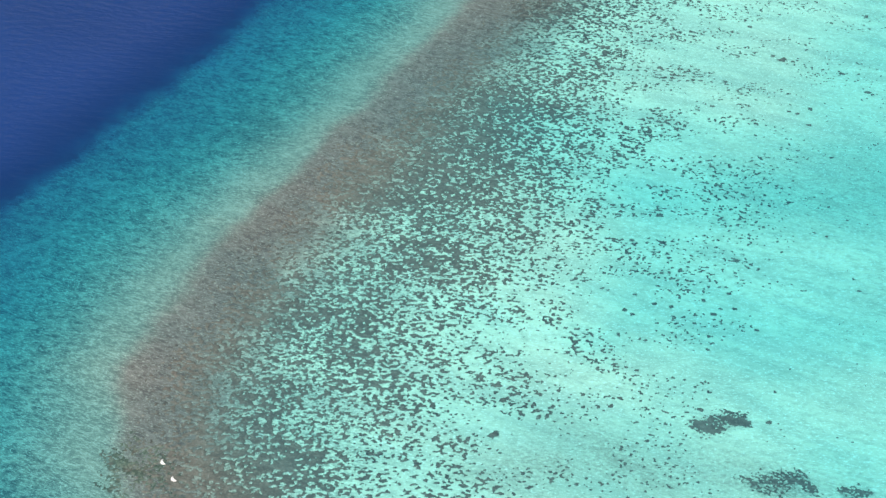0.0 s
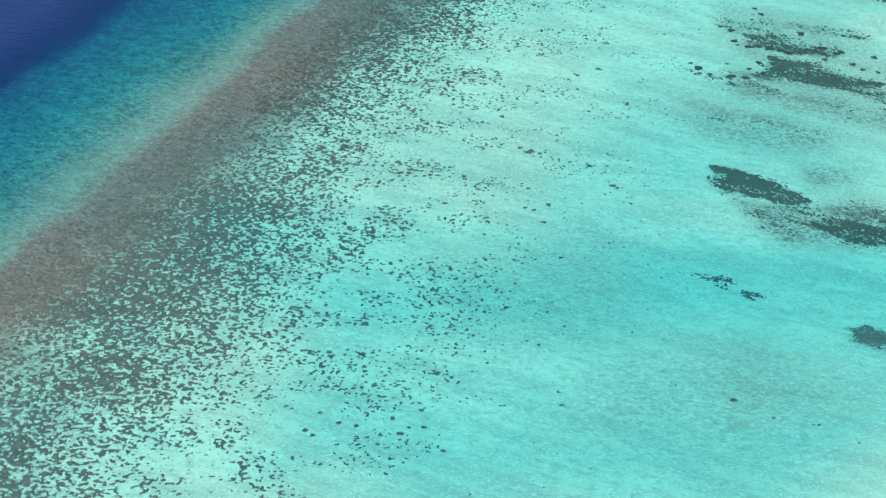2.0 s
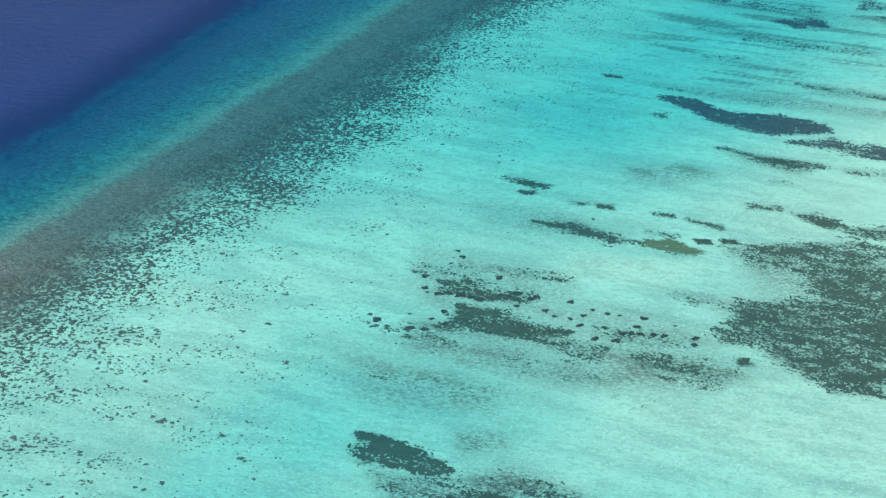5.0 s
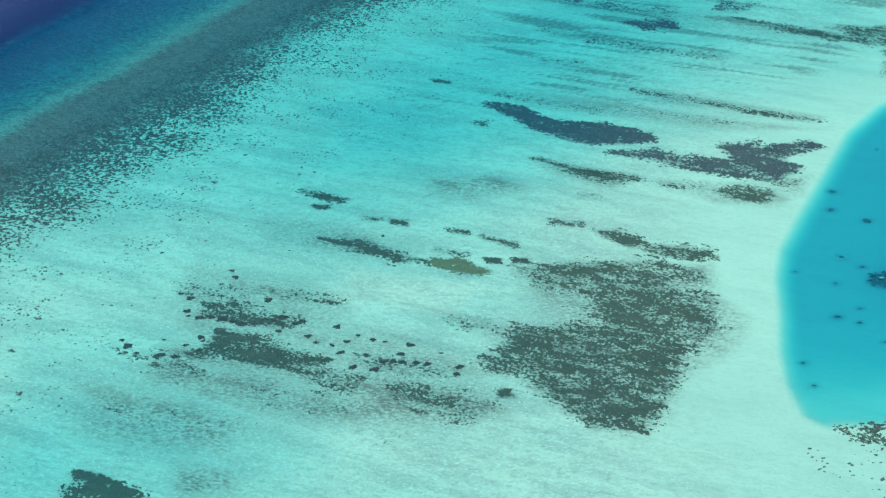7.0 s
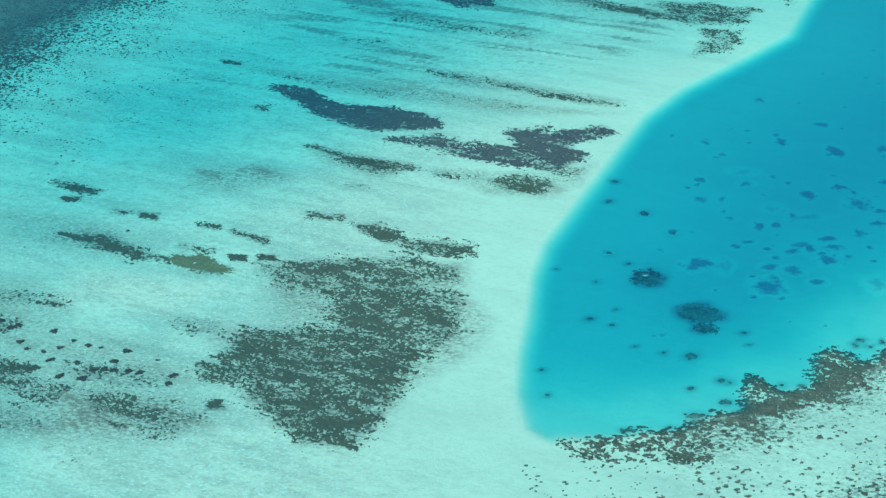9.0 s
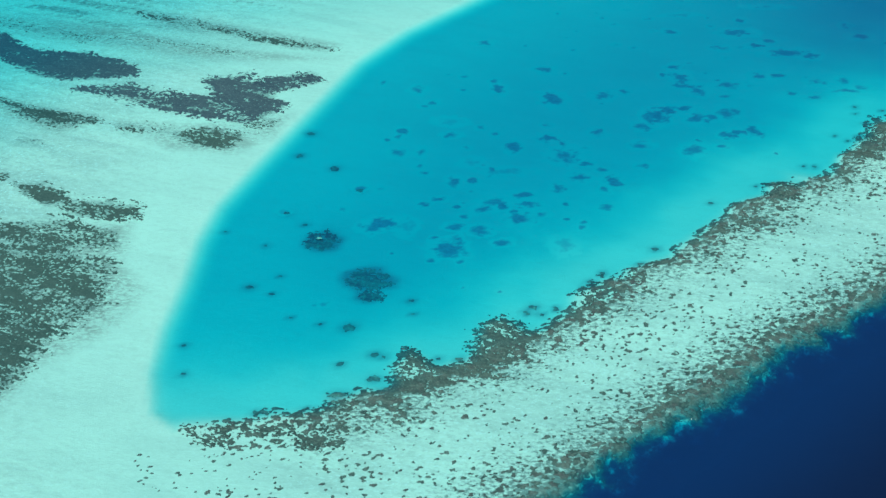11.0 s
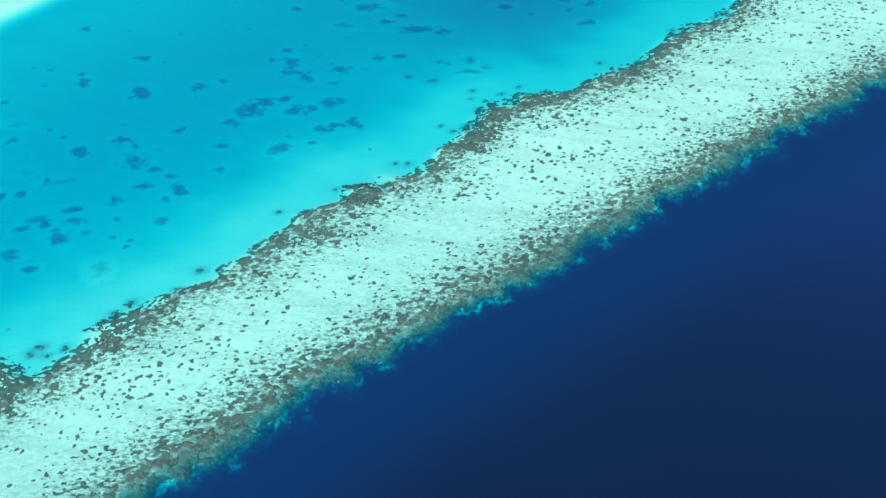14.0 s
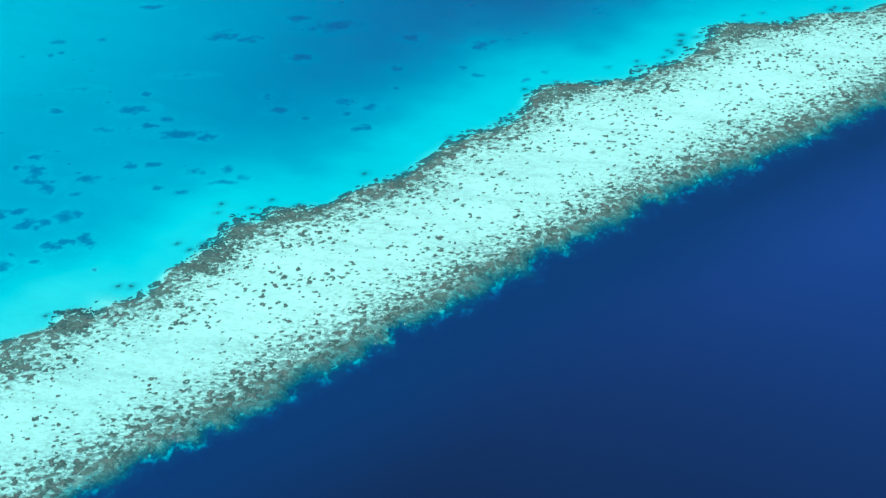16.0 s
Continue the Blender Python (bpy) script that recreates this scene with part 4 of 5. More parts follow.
def coral_boulder(x, y, r, kind="lagoon", label="dark coral head on the pale lagoon floor", group="coral heads in the lagoon", tall=0.55):
    """A head of coral: a broad mound with smaller lobes beside and on it."""
    head = new("coral_boulder")
    z = float(known("height", np.array([x]), np.array([y]))[0])
    head.matrix_world = pose(x, y, z, 0, 0, rng.uniform(-20, 20) + 180 * rng.integers(2))
    tall *= LIFT if z < LIFT_FROM else 1.0
    mound = new("mound", MOUNDS[kind][rng.integers(6)])
    mound.parent = head
    mound.scale = (r * 0.66, r * 0.5, tall * r**0.5)
    for n in range(2 + int(r > 1.2) + int(r > 2.5) * 2):
        lobe = new("lobe", LOBES[kind][rng.integers(6)])
        lobe.parent = head
        a, d, s = rng.random() * 6.3, rng.uniform(0.3, 0.75), rng.uniform(0.42, 0.7)
        lobe.matrix_basis = Matrix.LocRotScale((math.cos(a) * d * r * 0.8, math.sin(a) * d * r * 0.62, 0), Euler((0, 0, a)), (s * r * 0.78, s * r * 0.7, s * tall * r**0.5))
    return tagged(head, label, "coral", group)


PALE_TOP = growth_material("bleached_coral_top", (0.55, 0.47, 0.32), (0.62, 0.54, 0.40), (0.72, 0.66, 0.52), 1.5)


def bommie(x, y, rx, ry, mat, label, cover=0.85):
    """A wide patch of lagoon coral, lumpy and ragged round its border."""
    ring = []
    for n in range(10):
        a = n / 10 * 2 * math.pi
        w = rng.uniform(0.8, 1.15)
        ring.append((x + math.cos(a) * rx * w, y + math.sin(a) * ry * w))
    ob = meadow(ring, cover, 0.8, mat, label, 1.0, "coral_bommie", 0.12)
    ob["kind"] = ""
    del ob["kind"]
    return tagged(ob, category="coral", group="coral heads in the lagoon")


def outcrop(ring, label, cover=0.6):
    """A ledge of coral that juts from the reef's edge into the lagoon."""
    ob = meadow(ring, cover, 0.6, OUTCROP, label, 1.6, "coral_outcrop", 0.2)
    return tagged(ob, category="coral", group="coral outcrops along the reef edge")


outcrop([(375.8, 410.4), (380.4, 416), (385.1, 410.1), (392, 408.3), (386.3, 401.2), (377, 400.9)], "brown coral outcrop at the lagoon edge of the reef", 0.78)
outcrop([(397.2, 425.4), (401.6, 426.8), (405.7, 422.4), (407.4, 419.8), (402.6, 412.6), (396.9, 406.7), (392.2, 408.3)], "brown coral outcrop at the lagoon edge of the reef", 0.78)
outcrop([(332.2, 391.5), (341.8, 392.5), (342, 386.7), (334.9, 385.1)], "brown coral outcrop at the lagoon edge of the reef", 0.58)
outcrop([(344.9, 392), (352.7, 391.8), (352.8, 387.3), (346.8, 387.5)], "brown coral outcrop at the lagoon edge of the reef", 0.58)
outcrop([(355.2, 387.2), (364.9, 392.4), (365.9, 386), (357.5, 383.6)], "brown coral outcrop at the lagoon edge of the reef", 0.58)
outcrop([(420.3, 436.5), (426.6, 437.3), (424.2, 431.2), (418.6, 429.2)], "brown coral outcrop at the lagoon edge of the reef")
outcrop([(432.5, 443.6), (437.5, 444.6), (436.2, 441.1), (432, 440.8)], "brown coral outcrop at the lagoon edge of the reef")
outcrop([(458.8, 462.5), (469.5, 464.8), (467.1, 461), (458, 458.7)], "brown coral outcrop at the lagoon edge of the reef")
outcrop([(361.7, 400.9), (366.4, 400.4), (366, 397.4), (362.6, 397.9)], "brown coral outcrop at the lagoon edge of the reef")
outcrop([(475.6, 481.1), (482.1, 481.9), (480.4, 474.6), (473.5, 470.2)], "brown coral outcrop at the lagoon edge of the reef")
outcrop([(520.1, 516.7), (527.1, 517.1), (530.3, 511.1), (519.2, 508.9)], "brown coral outcrop at the lagoon edge of the reef")
outcrop([(502.5, 500.3), (514.7, 509.2), (516.8, 504.9), (504, 492.1)], "brown coral outcrop at the lagoon edge of the reef")
outcrop([(520.6, 516.2), (528.6, 517.2), (529.2, 511.2), (520.6, 510.8)], "brown coral outcrop at the lagoon edge of the reef")
outcrop([(475, 479.5), (478.9, 482.1), (480.6, 477), (476.3, 472.6)], "brown coral outcrop at the lagoon edge of the reef")
outcrop([(501.4, 497.9), (507.7, 499.5), (508.5, 492.9), (501.7, 491.4)], "brown coral outcrop at the lagoon edge of the reef")
outcrop([(592.5, 568.5), (605.9, 570.4), (603.3, 564.5), (592, 559.5)], "brown coral outcrop at the lagoon edge of the reef")
outcrop([(652, 599.2), (662.2, 600.1), (658.8, 593.4), (649.9, 590.8)], "brown coral outcrop at the lagoon edge of the reef")
bommie(359.0, 460.6, 4.3, 4.0, BOMMIE, "dark coral bommie with a pale top in the lagoon", 0.85)
bommie(370.5, 444.2, 6.1, 3.8, BOMMIE, "broad speckled coral bommie on the lagoon floor", 0.8)
bommie(371.3, 437.5, 2.3, 1.6, BOMMIE, "dark coral bommie on the lagoon floor", 0.9)
for x, y, r in [(354.8, 512.1, 1.5), (352.4, 500.9, 1.3), (361.9, 494.2, 1.7), (368.6, 483.5, 1.5), (349.9, 473.3, 1.3), (342.3, 442, 1.3), (347.8, 439.1, 0.9), (366.1, 425.5, 2), (380.6, 435.2, 1), (329, 420.2, 0.8), (330, 410.1, 0.7), (364.2, 412, 1.2), (371.9, 406.7, 1.8), (363.9, 401.1, 2.3), (372, 415.2, 1.4), (373.9, 414.3, 0.8), (349.5, 446.3, 0.6), (335, 465.4, 0.6), (345.4, 459, 0.6), (352.6, 429.8, 0.6), (359.5, 427, 0.7), (380.9, 430, 0.6), (354.7, 467.9, 0.9)]:
    coral_boulder(x, y, r, "lagoon", "dark coral boulder on the pale lagoon floor")
for x, y, r in [(45.3, 249, 0.7), (32.5, 240.5, 0.8), (38.4, 237.3, 1), (14.6, 237.8, 1.1), (12.6, 227.5, 1.5), (-1.1, 235.3, 1.1), (45.6, 268.2, 0.9), (51.1, 272.1, 0.9), (55.1, 271.3, 1), (69.5, 276.8, 0.9), (63.1, 274.2, 0.9), (64.8, 269.3, 1), (74.7, 264.3, 0.6), (26.1, 264.8, 1), (46.8, 275.3, 0.7), (52.6, 278.7, 0.7), (43.7, 269.5, 1), (58.9, 260.2, 0.4), (62.3, 256.9, 0.7), (66.8, 271.4, 0.7), (70.2, 271.5, 0.9), (58.5, 237.4, 1), (73.2, 234.2, 1)]:
    coral_boulder(x, y, r, "flat", "small grey coral clump on bright turquoise sand", "coral clumps on the sand flat", 0.4)
for x, y, r in [(101.8, 356.5, 0.8), (90.3, 398.5, 1.1), (98.2, 381.2, 1.2), (95, 382.5, 0.9), (100.5, 380.2, 0.9), (119.7, 365.8, 1.3), (121, 364.8, 0.8), (113.9, 374.9, 0.9), (97.9, 353.6, 1), (100.4, 348.5, 1), (92.1, 323, 0.6), (81.5, 303, 0.7), (80.8, 309.2, 0.7), (97.1, 300.1, 0.7), (94.3, 301.4, 0.6), (84.2, 297.2, 0.6), (84.7, 293.2, 0.6), (72.9, 289.3, 1), (81.2, 290.2, 0.4), (68.4, 294.1, 0.7), (64, 285, 0.6), (74.7, 264.5, 0.5), (101.7, 279.5, 0.7), (141.1, 282.4, 1.1), (149.7, 277, 0.6), (159.7, 275.1, 0.6), (158.4, 275.1, 0.4), (167.5, 269.5, 0.5), (124.1, 441.6, 0.8), (127.4, 407.3, 0.9), (112.9, 422.7, 0.7), (120, 426.3, 0.9)]:
    coral_boulder(x, y, r, "flat", "dark coral clump on turquoise sand", "coral clumps on the sand flat", 0.4)
for x, y, r in [(102, 356, 0.8), (120.3, 365.6, 0.9), (114.5, 374.7, 0.8), (97.3, 380.7, 1.3), (113.8, 422.2, 0.9), (123.8, 441.4, 0.9), (120.7, 425.8, 0.9), (150.5, 482.8, 0.8), (153.9, 495.7, 0.8), (142.5, 447.9, 0.6), (168.3, 538.7, 0.9), (127.2, 406.8, 0.9), (115.7, 402.4, 0.8), (192.2, 526.4, 0.8), (79.6, 421.9, 1.6), (95.6, 354.5, 0.8), (74.1, 355.6, 0.9), (124.1, 357.9, 0.6)]:
    coral_boulder(x, y, r, "flat", "lone coral clump on pale sand", "coral clumps on the sand flat", 0.4)


def deep_head(x, y, rx, ry, thick):
    """A low ragged spread of coral on the deep lagoon floor; its cover fades outwards to paint water blur."""
    n = 9 + int(2 * max(rx, ry))
    u, v = np.meshgrid(np.linspace(-2, 2, 2 * n), np.linspace(-2, 2, 2 * n))
    rx, ry = 1.3 * rx, 1.25 * ry
    px, py = x + u * rx, y + v * ry
    rag = fbm(px / 1.6 + 13, py / 1.3, 3, 0.65) - 0.5
    cover = thick * (1 - smooth(0.0, 1.55, np.hypot(u, v) + 1.9 * rag))
    kept = (cover[:-1, :-1] + cover[1:, :-1] + cover[:-1, 1:] + cover[1:, 1:]) > 0.02
    j, i = np.nonzero(kept)
    a = j * 2 * n + i
    used, index = np.unique(np.stack([a, a + 1, a + 2 * n + 1, a + 2 * n], 1), return_inverse=True)
    at = np.stack([px.ravel()[used], py.ravel()[used], (known("height", px, py) + 0.02 + 0.04 * cover * (1 + rag)).ravel()[used]], 1)
    base = at.mean(0)
    ob = mesh_object("coral_bommie", at - base, index.reshape(-1, 4), DEEP_CORAL)
    ob.location = base
    attribute(ob, "cover", cover.ravel()[used])
    label = ("faint coral patch deep in the lagoon", "blurred blue-grey coral head deep in the lagoon", "dark blue coral head deep in the lagoon")[int(thick > 0.6) + int(thick > 0.85)]
    return tagged(ob, label, "coral", "coral heads in the lagoon")


for x, y, rx, ry in [(408.5, 535.7, 1.4, 1.9), (423.5, 529.8, 2.3, 2.8), (380.3, 513.4, 1.3, 1.4), (420.1, 508.5, 1.8, 1.7), (410.2, 503.9, 1.5, 2.2), (398.2, 487.3, 1.1, 1.3), (434.8, 485.4, 1.9, 2.3), (410.7, 479.9, 1.7, 1.2), (384.7, 476.6, 1.3, 1.2), (405.0, 474.9, 1.4, 1.7), (409.4, 469.1, 2.9, 2.2), (373.8, 467.9, 3.3, 1.9), (390.3, 456.3, 3.2, 2.5), (470.2, 507.9, 1.8, 1.7), (472.4, 509.1, 1.4, 1.3), (474.5, 509.2, 1.4, 1.0), (477.1, 509.6, 1.9, 2.0), (478.5, 508.0, 1.1, 1.5), (452.0, 518.7, 2.6, 3.1), (455.4, 521.7, 2.0, 2.1), (463.2, 517.5, 2.2, 2.1), (488.8, 560.5, 1.8, 1.2)]:
    deep_head(x, y, rx, ry, 1.0)
for x, y, rx, ry in [(544.7, 554.3, 2.1, 1.5)]:
    deep_head(x, y, rx, ry, 1.0)
for x, y, rx, ry in [(385.0, 536.1, 1.6, 1.6), (375.4, 540.3, 0.7, 0.9), (389.2, 528.2, 1.1, 1.3), (407.5, 540.5, 1.0, 0.9), (438.6, 531.3, 2.1, 1.9), (393.4, 510.5, 1.8, 1.2), (379.0, 509.7, 0.8, 0.9), (375.9, 508.2, 0.7, 0.8), (378.8, 501.7, 1.4, 1.4), (385.1, 501.7, 1.0, 1.7), (401.9, 514.4, 0.9, 1.2), (406.0, 511.1, 0.9, 1.1), (420.4, 515.1, 1.1, 0.8), (434.0, 511.0, 1.5, 1.7), (384.6, 495.0, 0.9, 0.8), (385.7, 491.3, 1.0, 1.0), (393.1, 486.8, 1.3, 1.8), (403.7, 492.6, 0.9, 1.0), (424.0, 498.6, 2.7, 3.3), (428.9, 494.4, 1.8, 1.0), (432.6, 491.3, 1.3, 1.0), (423.6, 505.5, 0.9, 1.1)]:
    deep_head(x, y, rx, ry, 0.8)
for x, y, rx, ry in [(432.4, 481.7, 1.2, 1.5), (420.3, 482.7, 1.4, 2.1), (426.3, 487.9, 2.0, 1.8), (389.0, 478.6, 1.4, 1.0), (393.5, 475.0, 1.0, 0.7), (402.5, 476.3, 2.5, 1.7), (400.4, 473.9, 2.2, 1.5), (411.6, 475.4, 1.9, 1.4), (407.6, 472.4, 1.2, 0.9), (414.9, 470.6, 1.6, 0.9), (394.9, 470.3, 1.0, 0.9), (392.2, 465.9, 1.9, 1.2), (398.4, 463.9, 2.2, 1.9), (386.9, 461.2, 1.0, 0.7), (392.3, 460.5, 1.2, 1.4), (403.7, 458.1, 1.8, 1.4), (421.1, 468.1, 0.9, 0.7), (431.4, 473.0, 2.0, 1.2), (421.4, 474.9, 0.7, 0.7), (425.1, 466.5, 0.7, 0.7), (371.9, 465.7, 1.9, 1.8), (368.7, 484.1, 1.7, 1.2)]:
    deep_head(x, y, rx, ry, 0.8)
for x, y, rx, ry in [(389.5, 453.8, 1.9, 1.2), (385.8, 451.3, 0.8, 0.7), (393.1, 450.3, 0.8, 0.7), (394.4, 454.3, 1.1, 1.1), (376.4, 454.7, 0.6, 0.6), (401.6, 437.7, 0.7, 0.6), (393.2, 439.8, 0.6, 0.6), (462.2, 541.4, 2.2, 2.6), (466.0, 533.3, 2.2, 2.5), (461.3, 547.9, 1.6, 1.4), (445.1, 503.2, 2.1, 1.7), (458.9, 499.8, 2.4, 2.2), (449.4, 518.5, 1.6, 2.1), (460.3, 523.0, 2.3, 1.6), (467.4, 517.8, 2.0, 1.6), (471.6, 519.9, 2.5, 2.1), (474.5, 521.5, 1.4, 1.3), (446.6, 514.2, 1.7, 1.5), (448.0, 512.3, 1.1, 1.3), (406.4, 564.2, 1.9, 1.2), (423.0, 547.1, 1.8, 1.4), (444.3, 533.6, 1.2, 1.1)]:
    deep_head(x, y, rx, ry, 0.8)
for x, y, rx, ry in [(457.0, 543.3, 0.9, 1.2), (462.3, 536.3, 2.1, 1.4), (476.2, 536.1, 3.3, 1.7), (473.2, 529.6, 1.5, 1.1), (485.9, 541.3, 2.1, 1.7), (491.1, 541.3, 2.1, 1.1), (484.5, 569.1, 3.8, 1.9), (477.3, 559.3, 1.8, 1.3), (497.1, 555.6, 4.6, 1.8), (503.8, 553.4, 2.1, 1.5), (493.6, 563.7, 1.5, 1.2), (522.7, 566.1, 2.5, 1.6), (519.5, 573.6, 1.6, 1.3), (547.0, 564.7, 1.9, 1.5), (540.4, 562.2, 1.3, 1.3), (508.9, 531.1, 3.2, 1.1), (513.4, 532.6, 1.8, 1.1), (501.9, 536.9, 2.0, 1.5), (509.8, 537.5, 1.4, 1.4), (499.1, 527.6, 2.3, 1.3), (492.7, 530.2, 1.1, 1.1), (464.2, 570.1, 1.5, 1.3)]:
    deep_head(x, y, rx, ry, 0.8)
for x, y, rx, ry in [(466.8, 501.4, 1.4, 1.0), (461.3, 504.9, 0.7, 0.8), (480.9, 497.0, 0.5, 0.7), (444.2, 492.8, 1.3, 1.0), (507.0, 609.2, 4.2, 2.7), (514.2, 606.8, 3.2, 2.0), (485.7, 628.9, 3.3, 1.5), (538.6, 613.3, 4.9, 2.8), (528.1, 618.9, 3.0, 1.8), (529.3, 595.3, 2.5, 2.0), (560.2, 604.4, 2.6, 1.7), (554.9, 585.8, 1.6, 1.6), (579.7, 596.8, 2.2, 2.7), (583.2, 598.9, 1.9, 1.6), (573.6, 584.1, 1.3, 1.3), (576.9, 578.7, 1.6, 1.3), (595.6, 578.6, 1.2, 1.3), (589.6, 574.5, 1.3, 1.2), (554.1, 574.6, 0.9, 0.9), (540.9, 569.1, 2.4, 1.8), (529.4, 560.7, 1.2, 0.8), (487.3, 577.5, 1.2, 1.3)]:
    deep_head(x, y, rx, ry, 0.8)
for x, y, rx, ry in [(460.7, 608.9, 1.9, 1.7), (472.6, 608.8, 1.6, 1.4)]:
    deep_head(x, y, rx, ry, 0.8)
for x, y, rx, ry in [(393.8, 518.0, 3.4, 1.7), (398.3, 496.3, 2.0, 1.6), (407.0, 491.4, 4.1, 1.5), (418.8, 456.5, 2.2, 3.2), (380.0, 466.5, 2.0, 2.8), (349.4, 473.8, 1.3, 1.0), (497.5, 586.9, 4.7, 1.2), (469.7, 581.6, 3.4, 1.2)]:
    deep_head(x, y, rx, ry, 0.5)
for x, y, r in [(173.9, 466.0, 0.9), (175.3, 462.4, 1.2), (171.7, 458.6, 0.7), (161.1, 453.7, 0.9), (164.2, 451.4, 1.4), (170.2, 452.8, 0.7), (164.1, 444.7, 1.2), (164.9, 442.5, 0.7), (168.1, 441.7, 1.4), (171.2, 441.7, 1.3), (174.4, 440.9, 1.6), (177.8, 439.5, 1.4), (180.5, 438.1, 1.6), (183.1, 438.9, 1.4), (186.2, 440.5, 1.3), (188.8, 439.5, 1.3), (191.1, 441.6, 1.6), (195.0, 438.4, 1.4), (196.7, 439.4, 1.2), (190.5, 434.9, 0.9), (186.2, 450.5, 1.4), (206.1, 436.7, 1.2), (198.9, 432.3, 1.2), (170.0, 432.1, 1.2), (170.8, 430.3, 0.7), (160.1, 431.1, 0.6), (166.2, 428.5, 0.9), (170.4, 425.9, 1.2), (148.8, 431.1, 0.9), (151.0, 428.5, 1.6)]:
    coral_boulder(x, y, 1.25 * r, "weedy", "dark coral clump beside the seagrass beds", "coral clumps on the sand flat", 0.35)
for x, y, r in [(154.0, 424.9, 0.9), (149.6, 424.7, 0.7), (160.4, 424.1, 1.4), (164.4, 422.9, 1.2), (201.1, 429.1, 0.9), (205.7, 427.8, 0.9), (209.5, 429.4, 1.0), (212.3, 432.5, 0.9), (216.5, 430.4, 1.0), (219.6, 429.3, 0.7), (208.3, 424.5, 1.2), (215.0, 423.2, 1.0), (226.7, 427.8, 1.3), (223.8, 423.7, 1.2), (222.3, 420.2, 1.3), (224.5, 420.0, 1.3), (219.7, 420.0, 1.2), (228.4, 419.7, 1.2), (231.4, 419.0, 1.2), (234.7, 423.9, 0.6), (239.8, 417.7, 1.2), (238.8, 414.6, 1.2), (211.9, 417.8, 1.2), (217.8, 417.0, 1.3), (148.3, 447.9, 0.4), (140.0, 448.2, 0.4), (151.9, 476.3, 0.7), (154.0, 451.5, 0.4), (189.3, 477.0, 0.4), (216.4, 485.1, 0.7)]:
    coral_boulder(x, y, 1.25 * r, "weedy", "dark coral clump beside the seagrass beds", "coral clumps on the sand flat", 0.35)
# small heads scattered between them
made = 0
while made < 90:
    x, y = rng.uniform(345, 700), rng.uniform(410, 670)
    spot = [float(known(k, np.array([x]), np.array([y]))[0]) for k in ("lagoon", "inner", "rim")]
    if spot[0] > 0.99 and spot[1] > 22 and spot[2] > 25 and fbm(x / 22, y / 22, 3) + 0.004 * min(spot[1], 60) > 0.60 + 0.25 * rng.random():
        r = rng.uniform(0.4, 0.8)
        deep_head(x, y, r * rng.uniform(1, 1.5), r, rng.uniform(0.45, 0.8))
        made += 1

# low heads in the bright shallows along the reef's inner border
made = 0
while made < 70:
    x, y = rng.uniform(335, 700), rng.uniform(390, 620)
    spot = [float(known(k, np.array([x]), np.array([y]))[0]) for k in ("lagoon", "inner", "rim")]
    if spot[0] > 0.99 and 2.5 < spot[1] < 3 + 9 * rng.random() ** 2 and spot[2] > 8:
        coral_boulder(x, y, rng.uniform(0.5, 1.0) + 0.6 * rng.random() ** 3, "lagoon", "small dark coral head in the shallows beside the reef")
        made += 1

# the bleached top that nearly breaks the surface on one bommie
TOP = lobe_mesh("pale_top", 77, 0.5)
TOP.materials.append(PALE_TOP)
crown = new("pale_top", TOP)
crown.parent = min((o for o in bpy.data.objects if o.name.startswith("coral_bommie")), key=lambda o: (sum((Vector(c) for c in o.bound_box), Vector()) / 8 - Vector((358.5, 460.9, -1))).length)
crown.matrix_basis = Matrix.LocRotScale((358.5, 460.9, -0.6), None, (0.7, 0.3, 0.6))
tagged(crown, "pale bleached coral top")

# ---- waves breaking on the reef's tip ----
def foam_material():
    m = Nodes("white_foam")
    n = m.noise(m.place(), 2.5, 4, 0.7)
    return m.done(m.mix(m.ramp(n, 0.35, 0.65), (0.82, 0.84, 0.84), (0.66, 0.70, 0.71)), 0.6, n, 0.5, 0.1)


def breaking_wave(x, y, length, turn):
    """A short curling crest of foam with a thin apron behind it."""
    bm = bmesh.new()
    steps, across = 14, 6
    rows = []
    for i in range(steps + 1):
        u = i / steps * 2 - 1
        wide = 0.65 * (1 - u * u) ** 0.6 + 0.05
        row = []
        for j in range(across + 1):
            v = j / across
            lift = 0.55 * math.sin(math.pi * min(1.0, v * 1.25)) * (1 - u * u) + 0.06 * noise.noise(Vector((u * 4, v * 4, x)))
            row.append(bm.verts.new((u * length / 2, (v - 0.5) * wide - 0.5 * u * u, lift)))
        rows.append(row)
    for a, b in zip(rows, rows[1:]):
        for j in range(across):
            bm.faces.new((a[j], a[j + 1], b[j + 1], b[j])).smooth = True
    me = bpy.data.meshes.new("breaking_wave")
    bm.to_mesh(me)
    bm.free()
    me.materials.append(FOAM)
    ob = new("breaking_wave", me)
    ob.matrix_world = pose(x, y, WATER_LEVEL - 0.1, 0, 0, turn)
    return tagged(ob, "small white breaking wave over the brown reef tip", "wave", "breakers on the reef tip")


FOAM = foam_material()
breaking_wave(-57.6, 215.5, 1.7, 118)
breaking_wave(-54.6, 210.9, 1.8, 128)

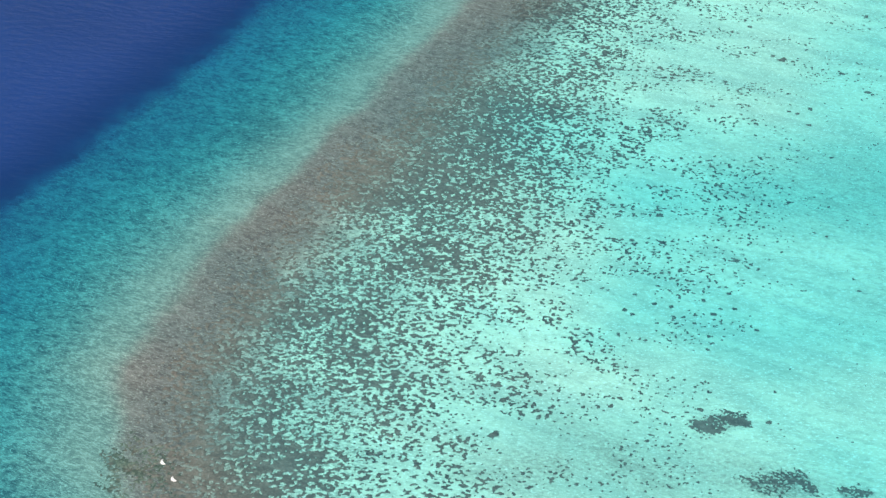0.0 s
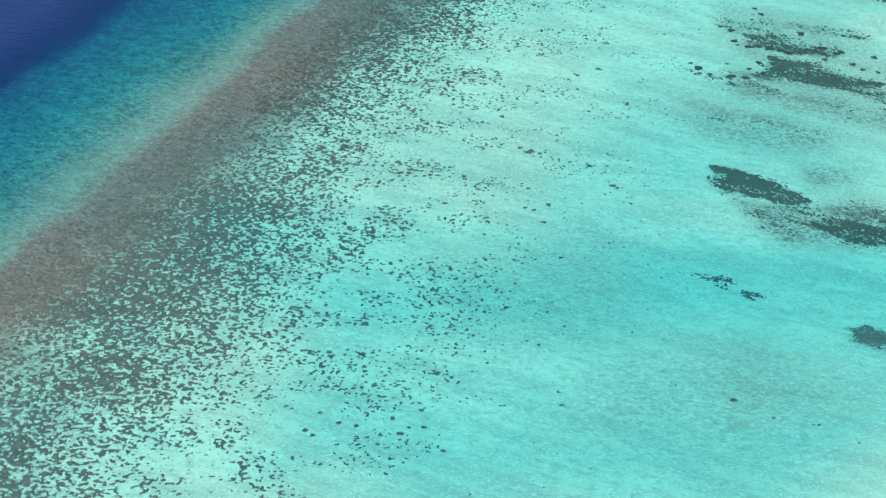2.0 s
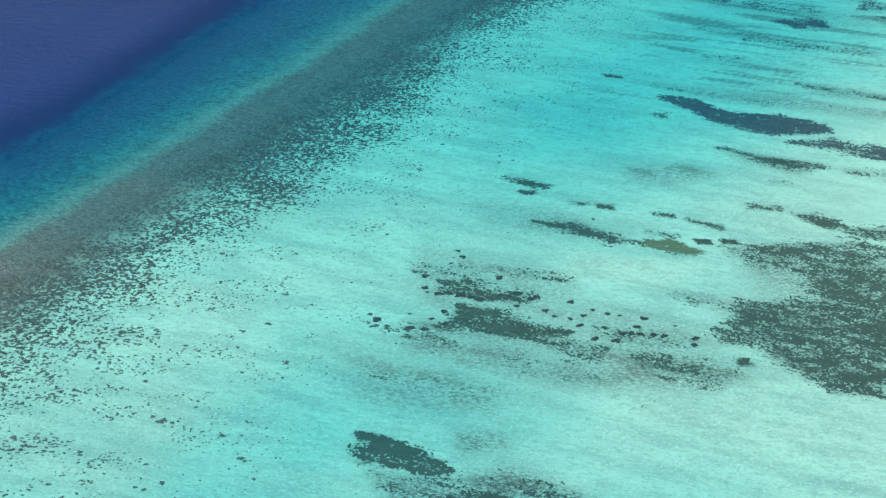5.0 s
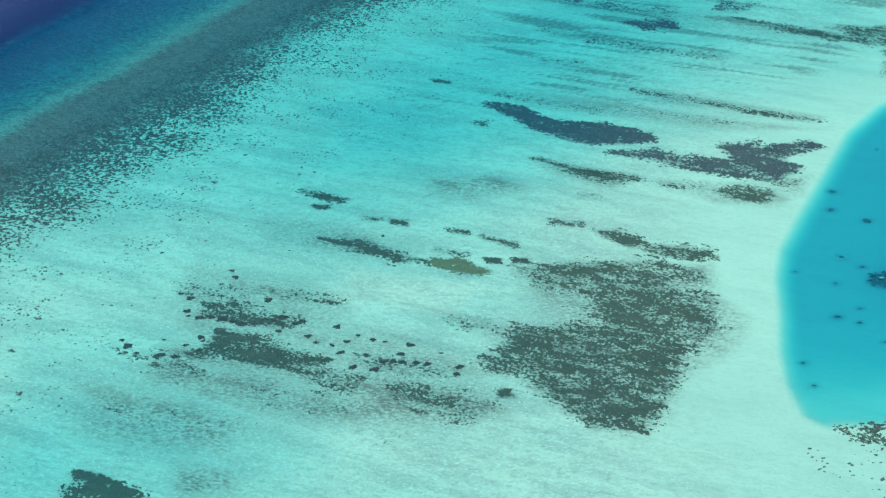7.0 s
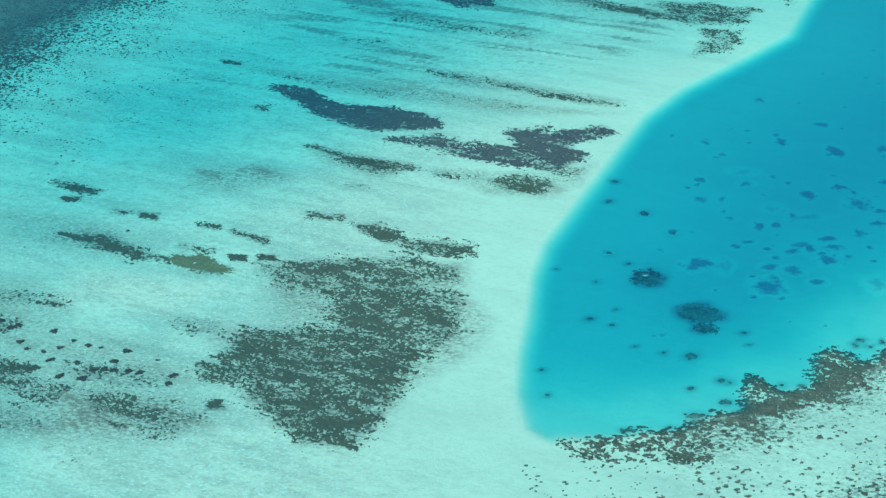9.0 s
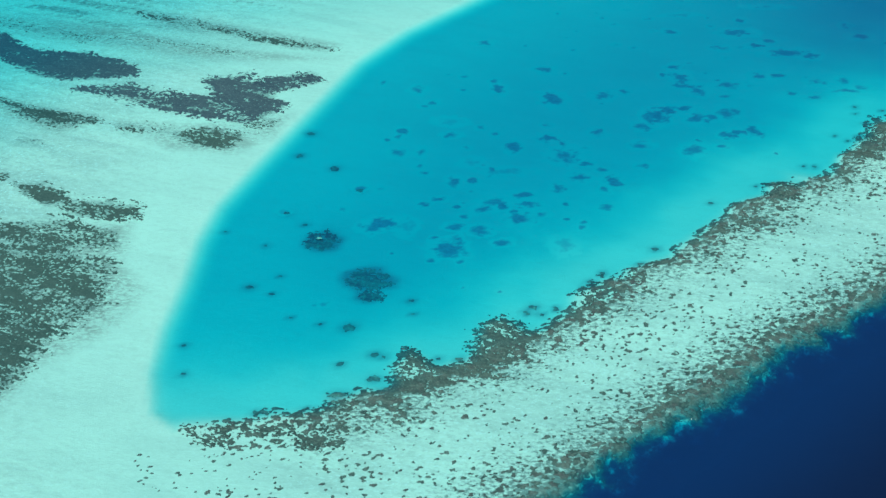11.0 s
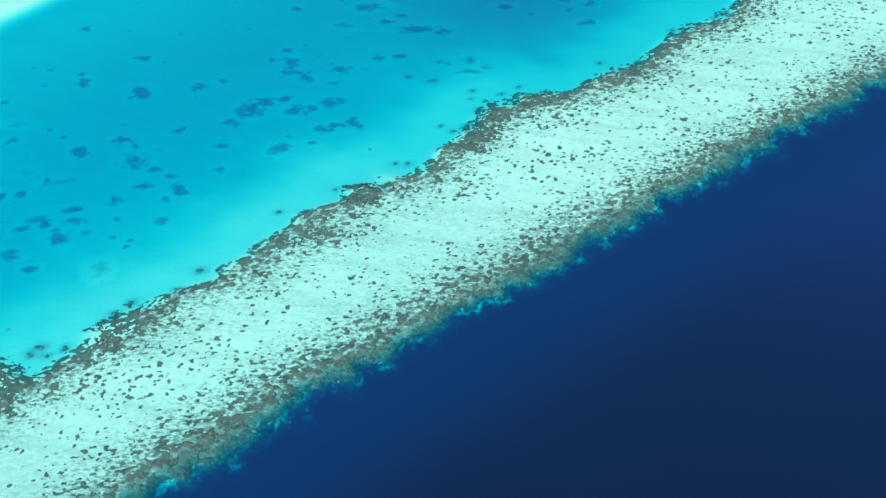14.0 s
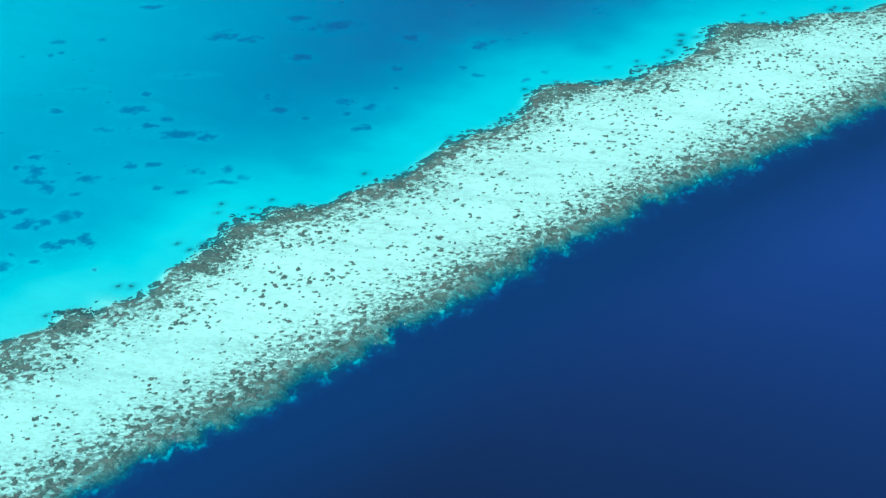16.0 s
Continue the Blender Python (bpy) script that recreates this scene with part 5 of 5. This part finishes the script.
# ---- on the sea floor itself: thin weed round the beds, painted water blur round the lagoon heads ----
floor = bpy.data.objects["ground"]
at = np.empty(len(floor.data.vertices) * 3, np.float32)
floor.data.vertices.foreach_get("co", at)
fx, fy = at[0::3].astype(float), at[1::3].astype(float)
# fine weed streaks over the far sand
streaks = fbm((0.93 * fx - 0.37 * fy) / 42, (0.37 * fx + 0.93 * fy) / 3.4, 3)
away = np.clip(known("rim", fx, fy), 0, 60) * (known("lagoon", fx, fy) < 0.1) * (known("east", fx, fy) > 110)
halo = 0.55 * smooth(0.50, 0.66, streaks) * smooth(525, 600, fy) * smooth(12, 40, away) * smooth(30, 70, known("dense", fx, fy))
skirt = 0 * fx
for ring, cover, edge, name in BEDS:
    xs, ys = [p[0] for p in ring], [p[1] for p in ring]
    near = (fx > min(xs) - 12) & (fx < max(xs) + 12) & (fy > min(ys) - 12) & (fy < max(ys) + 12)
    d, _ = far_from(ring + ring[:1], fx[near], fy[near])
    d = np.where(inside(ring, fx[near], fy[near]), 0, d) + 3 * (fbm(fx[near] / 6, fy[near] / 3, 2) - 0.5)
    if name == "seagrass_meadow":
        halo[near] = np.maximum(halo[near], (0.25 + 0.35 * cover) * np.exp(-np.maximum(d, 0) / (1.0 + edge)))
    elif name == "coral_outcrop":
        halo[near] = np.maximum(halo[near], 0.28 * np.exp(-np.maximum(d, 0) / 1.2))
    elif name == "coral_bommie":
        skirt[near] = np.maximum(skirt[near], 0.85 * cover * np.exp(-((np.maximum(d, 0) / 1.4) ** 2)))
for ob in bpy.data.objects:
    if ob.name.startswith("coral_boulder") and ob.get("group") == "coral heads in the lagoon":
        x, y, r = ob.location.x, ob.location.y, ob.children[0].scale.x / 0.66
        near = np.hypot(fx - x, fy - y) < 4 * r + 3
        d = np.hypot(fx[near] - x, (fy[near] - y) * 1.25)
        skirt[near] = np.maximum(skirt[near], 0.8 * np.exp(-((d / (1.2 * r + 0.5)) ** 2)))
for name, values in (("halo", halo), ("skirt", skirt)):
    floor.data.attributes[name].data.foreach_set("value", values.astype(np.float32))
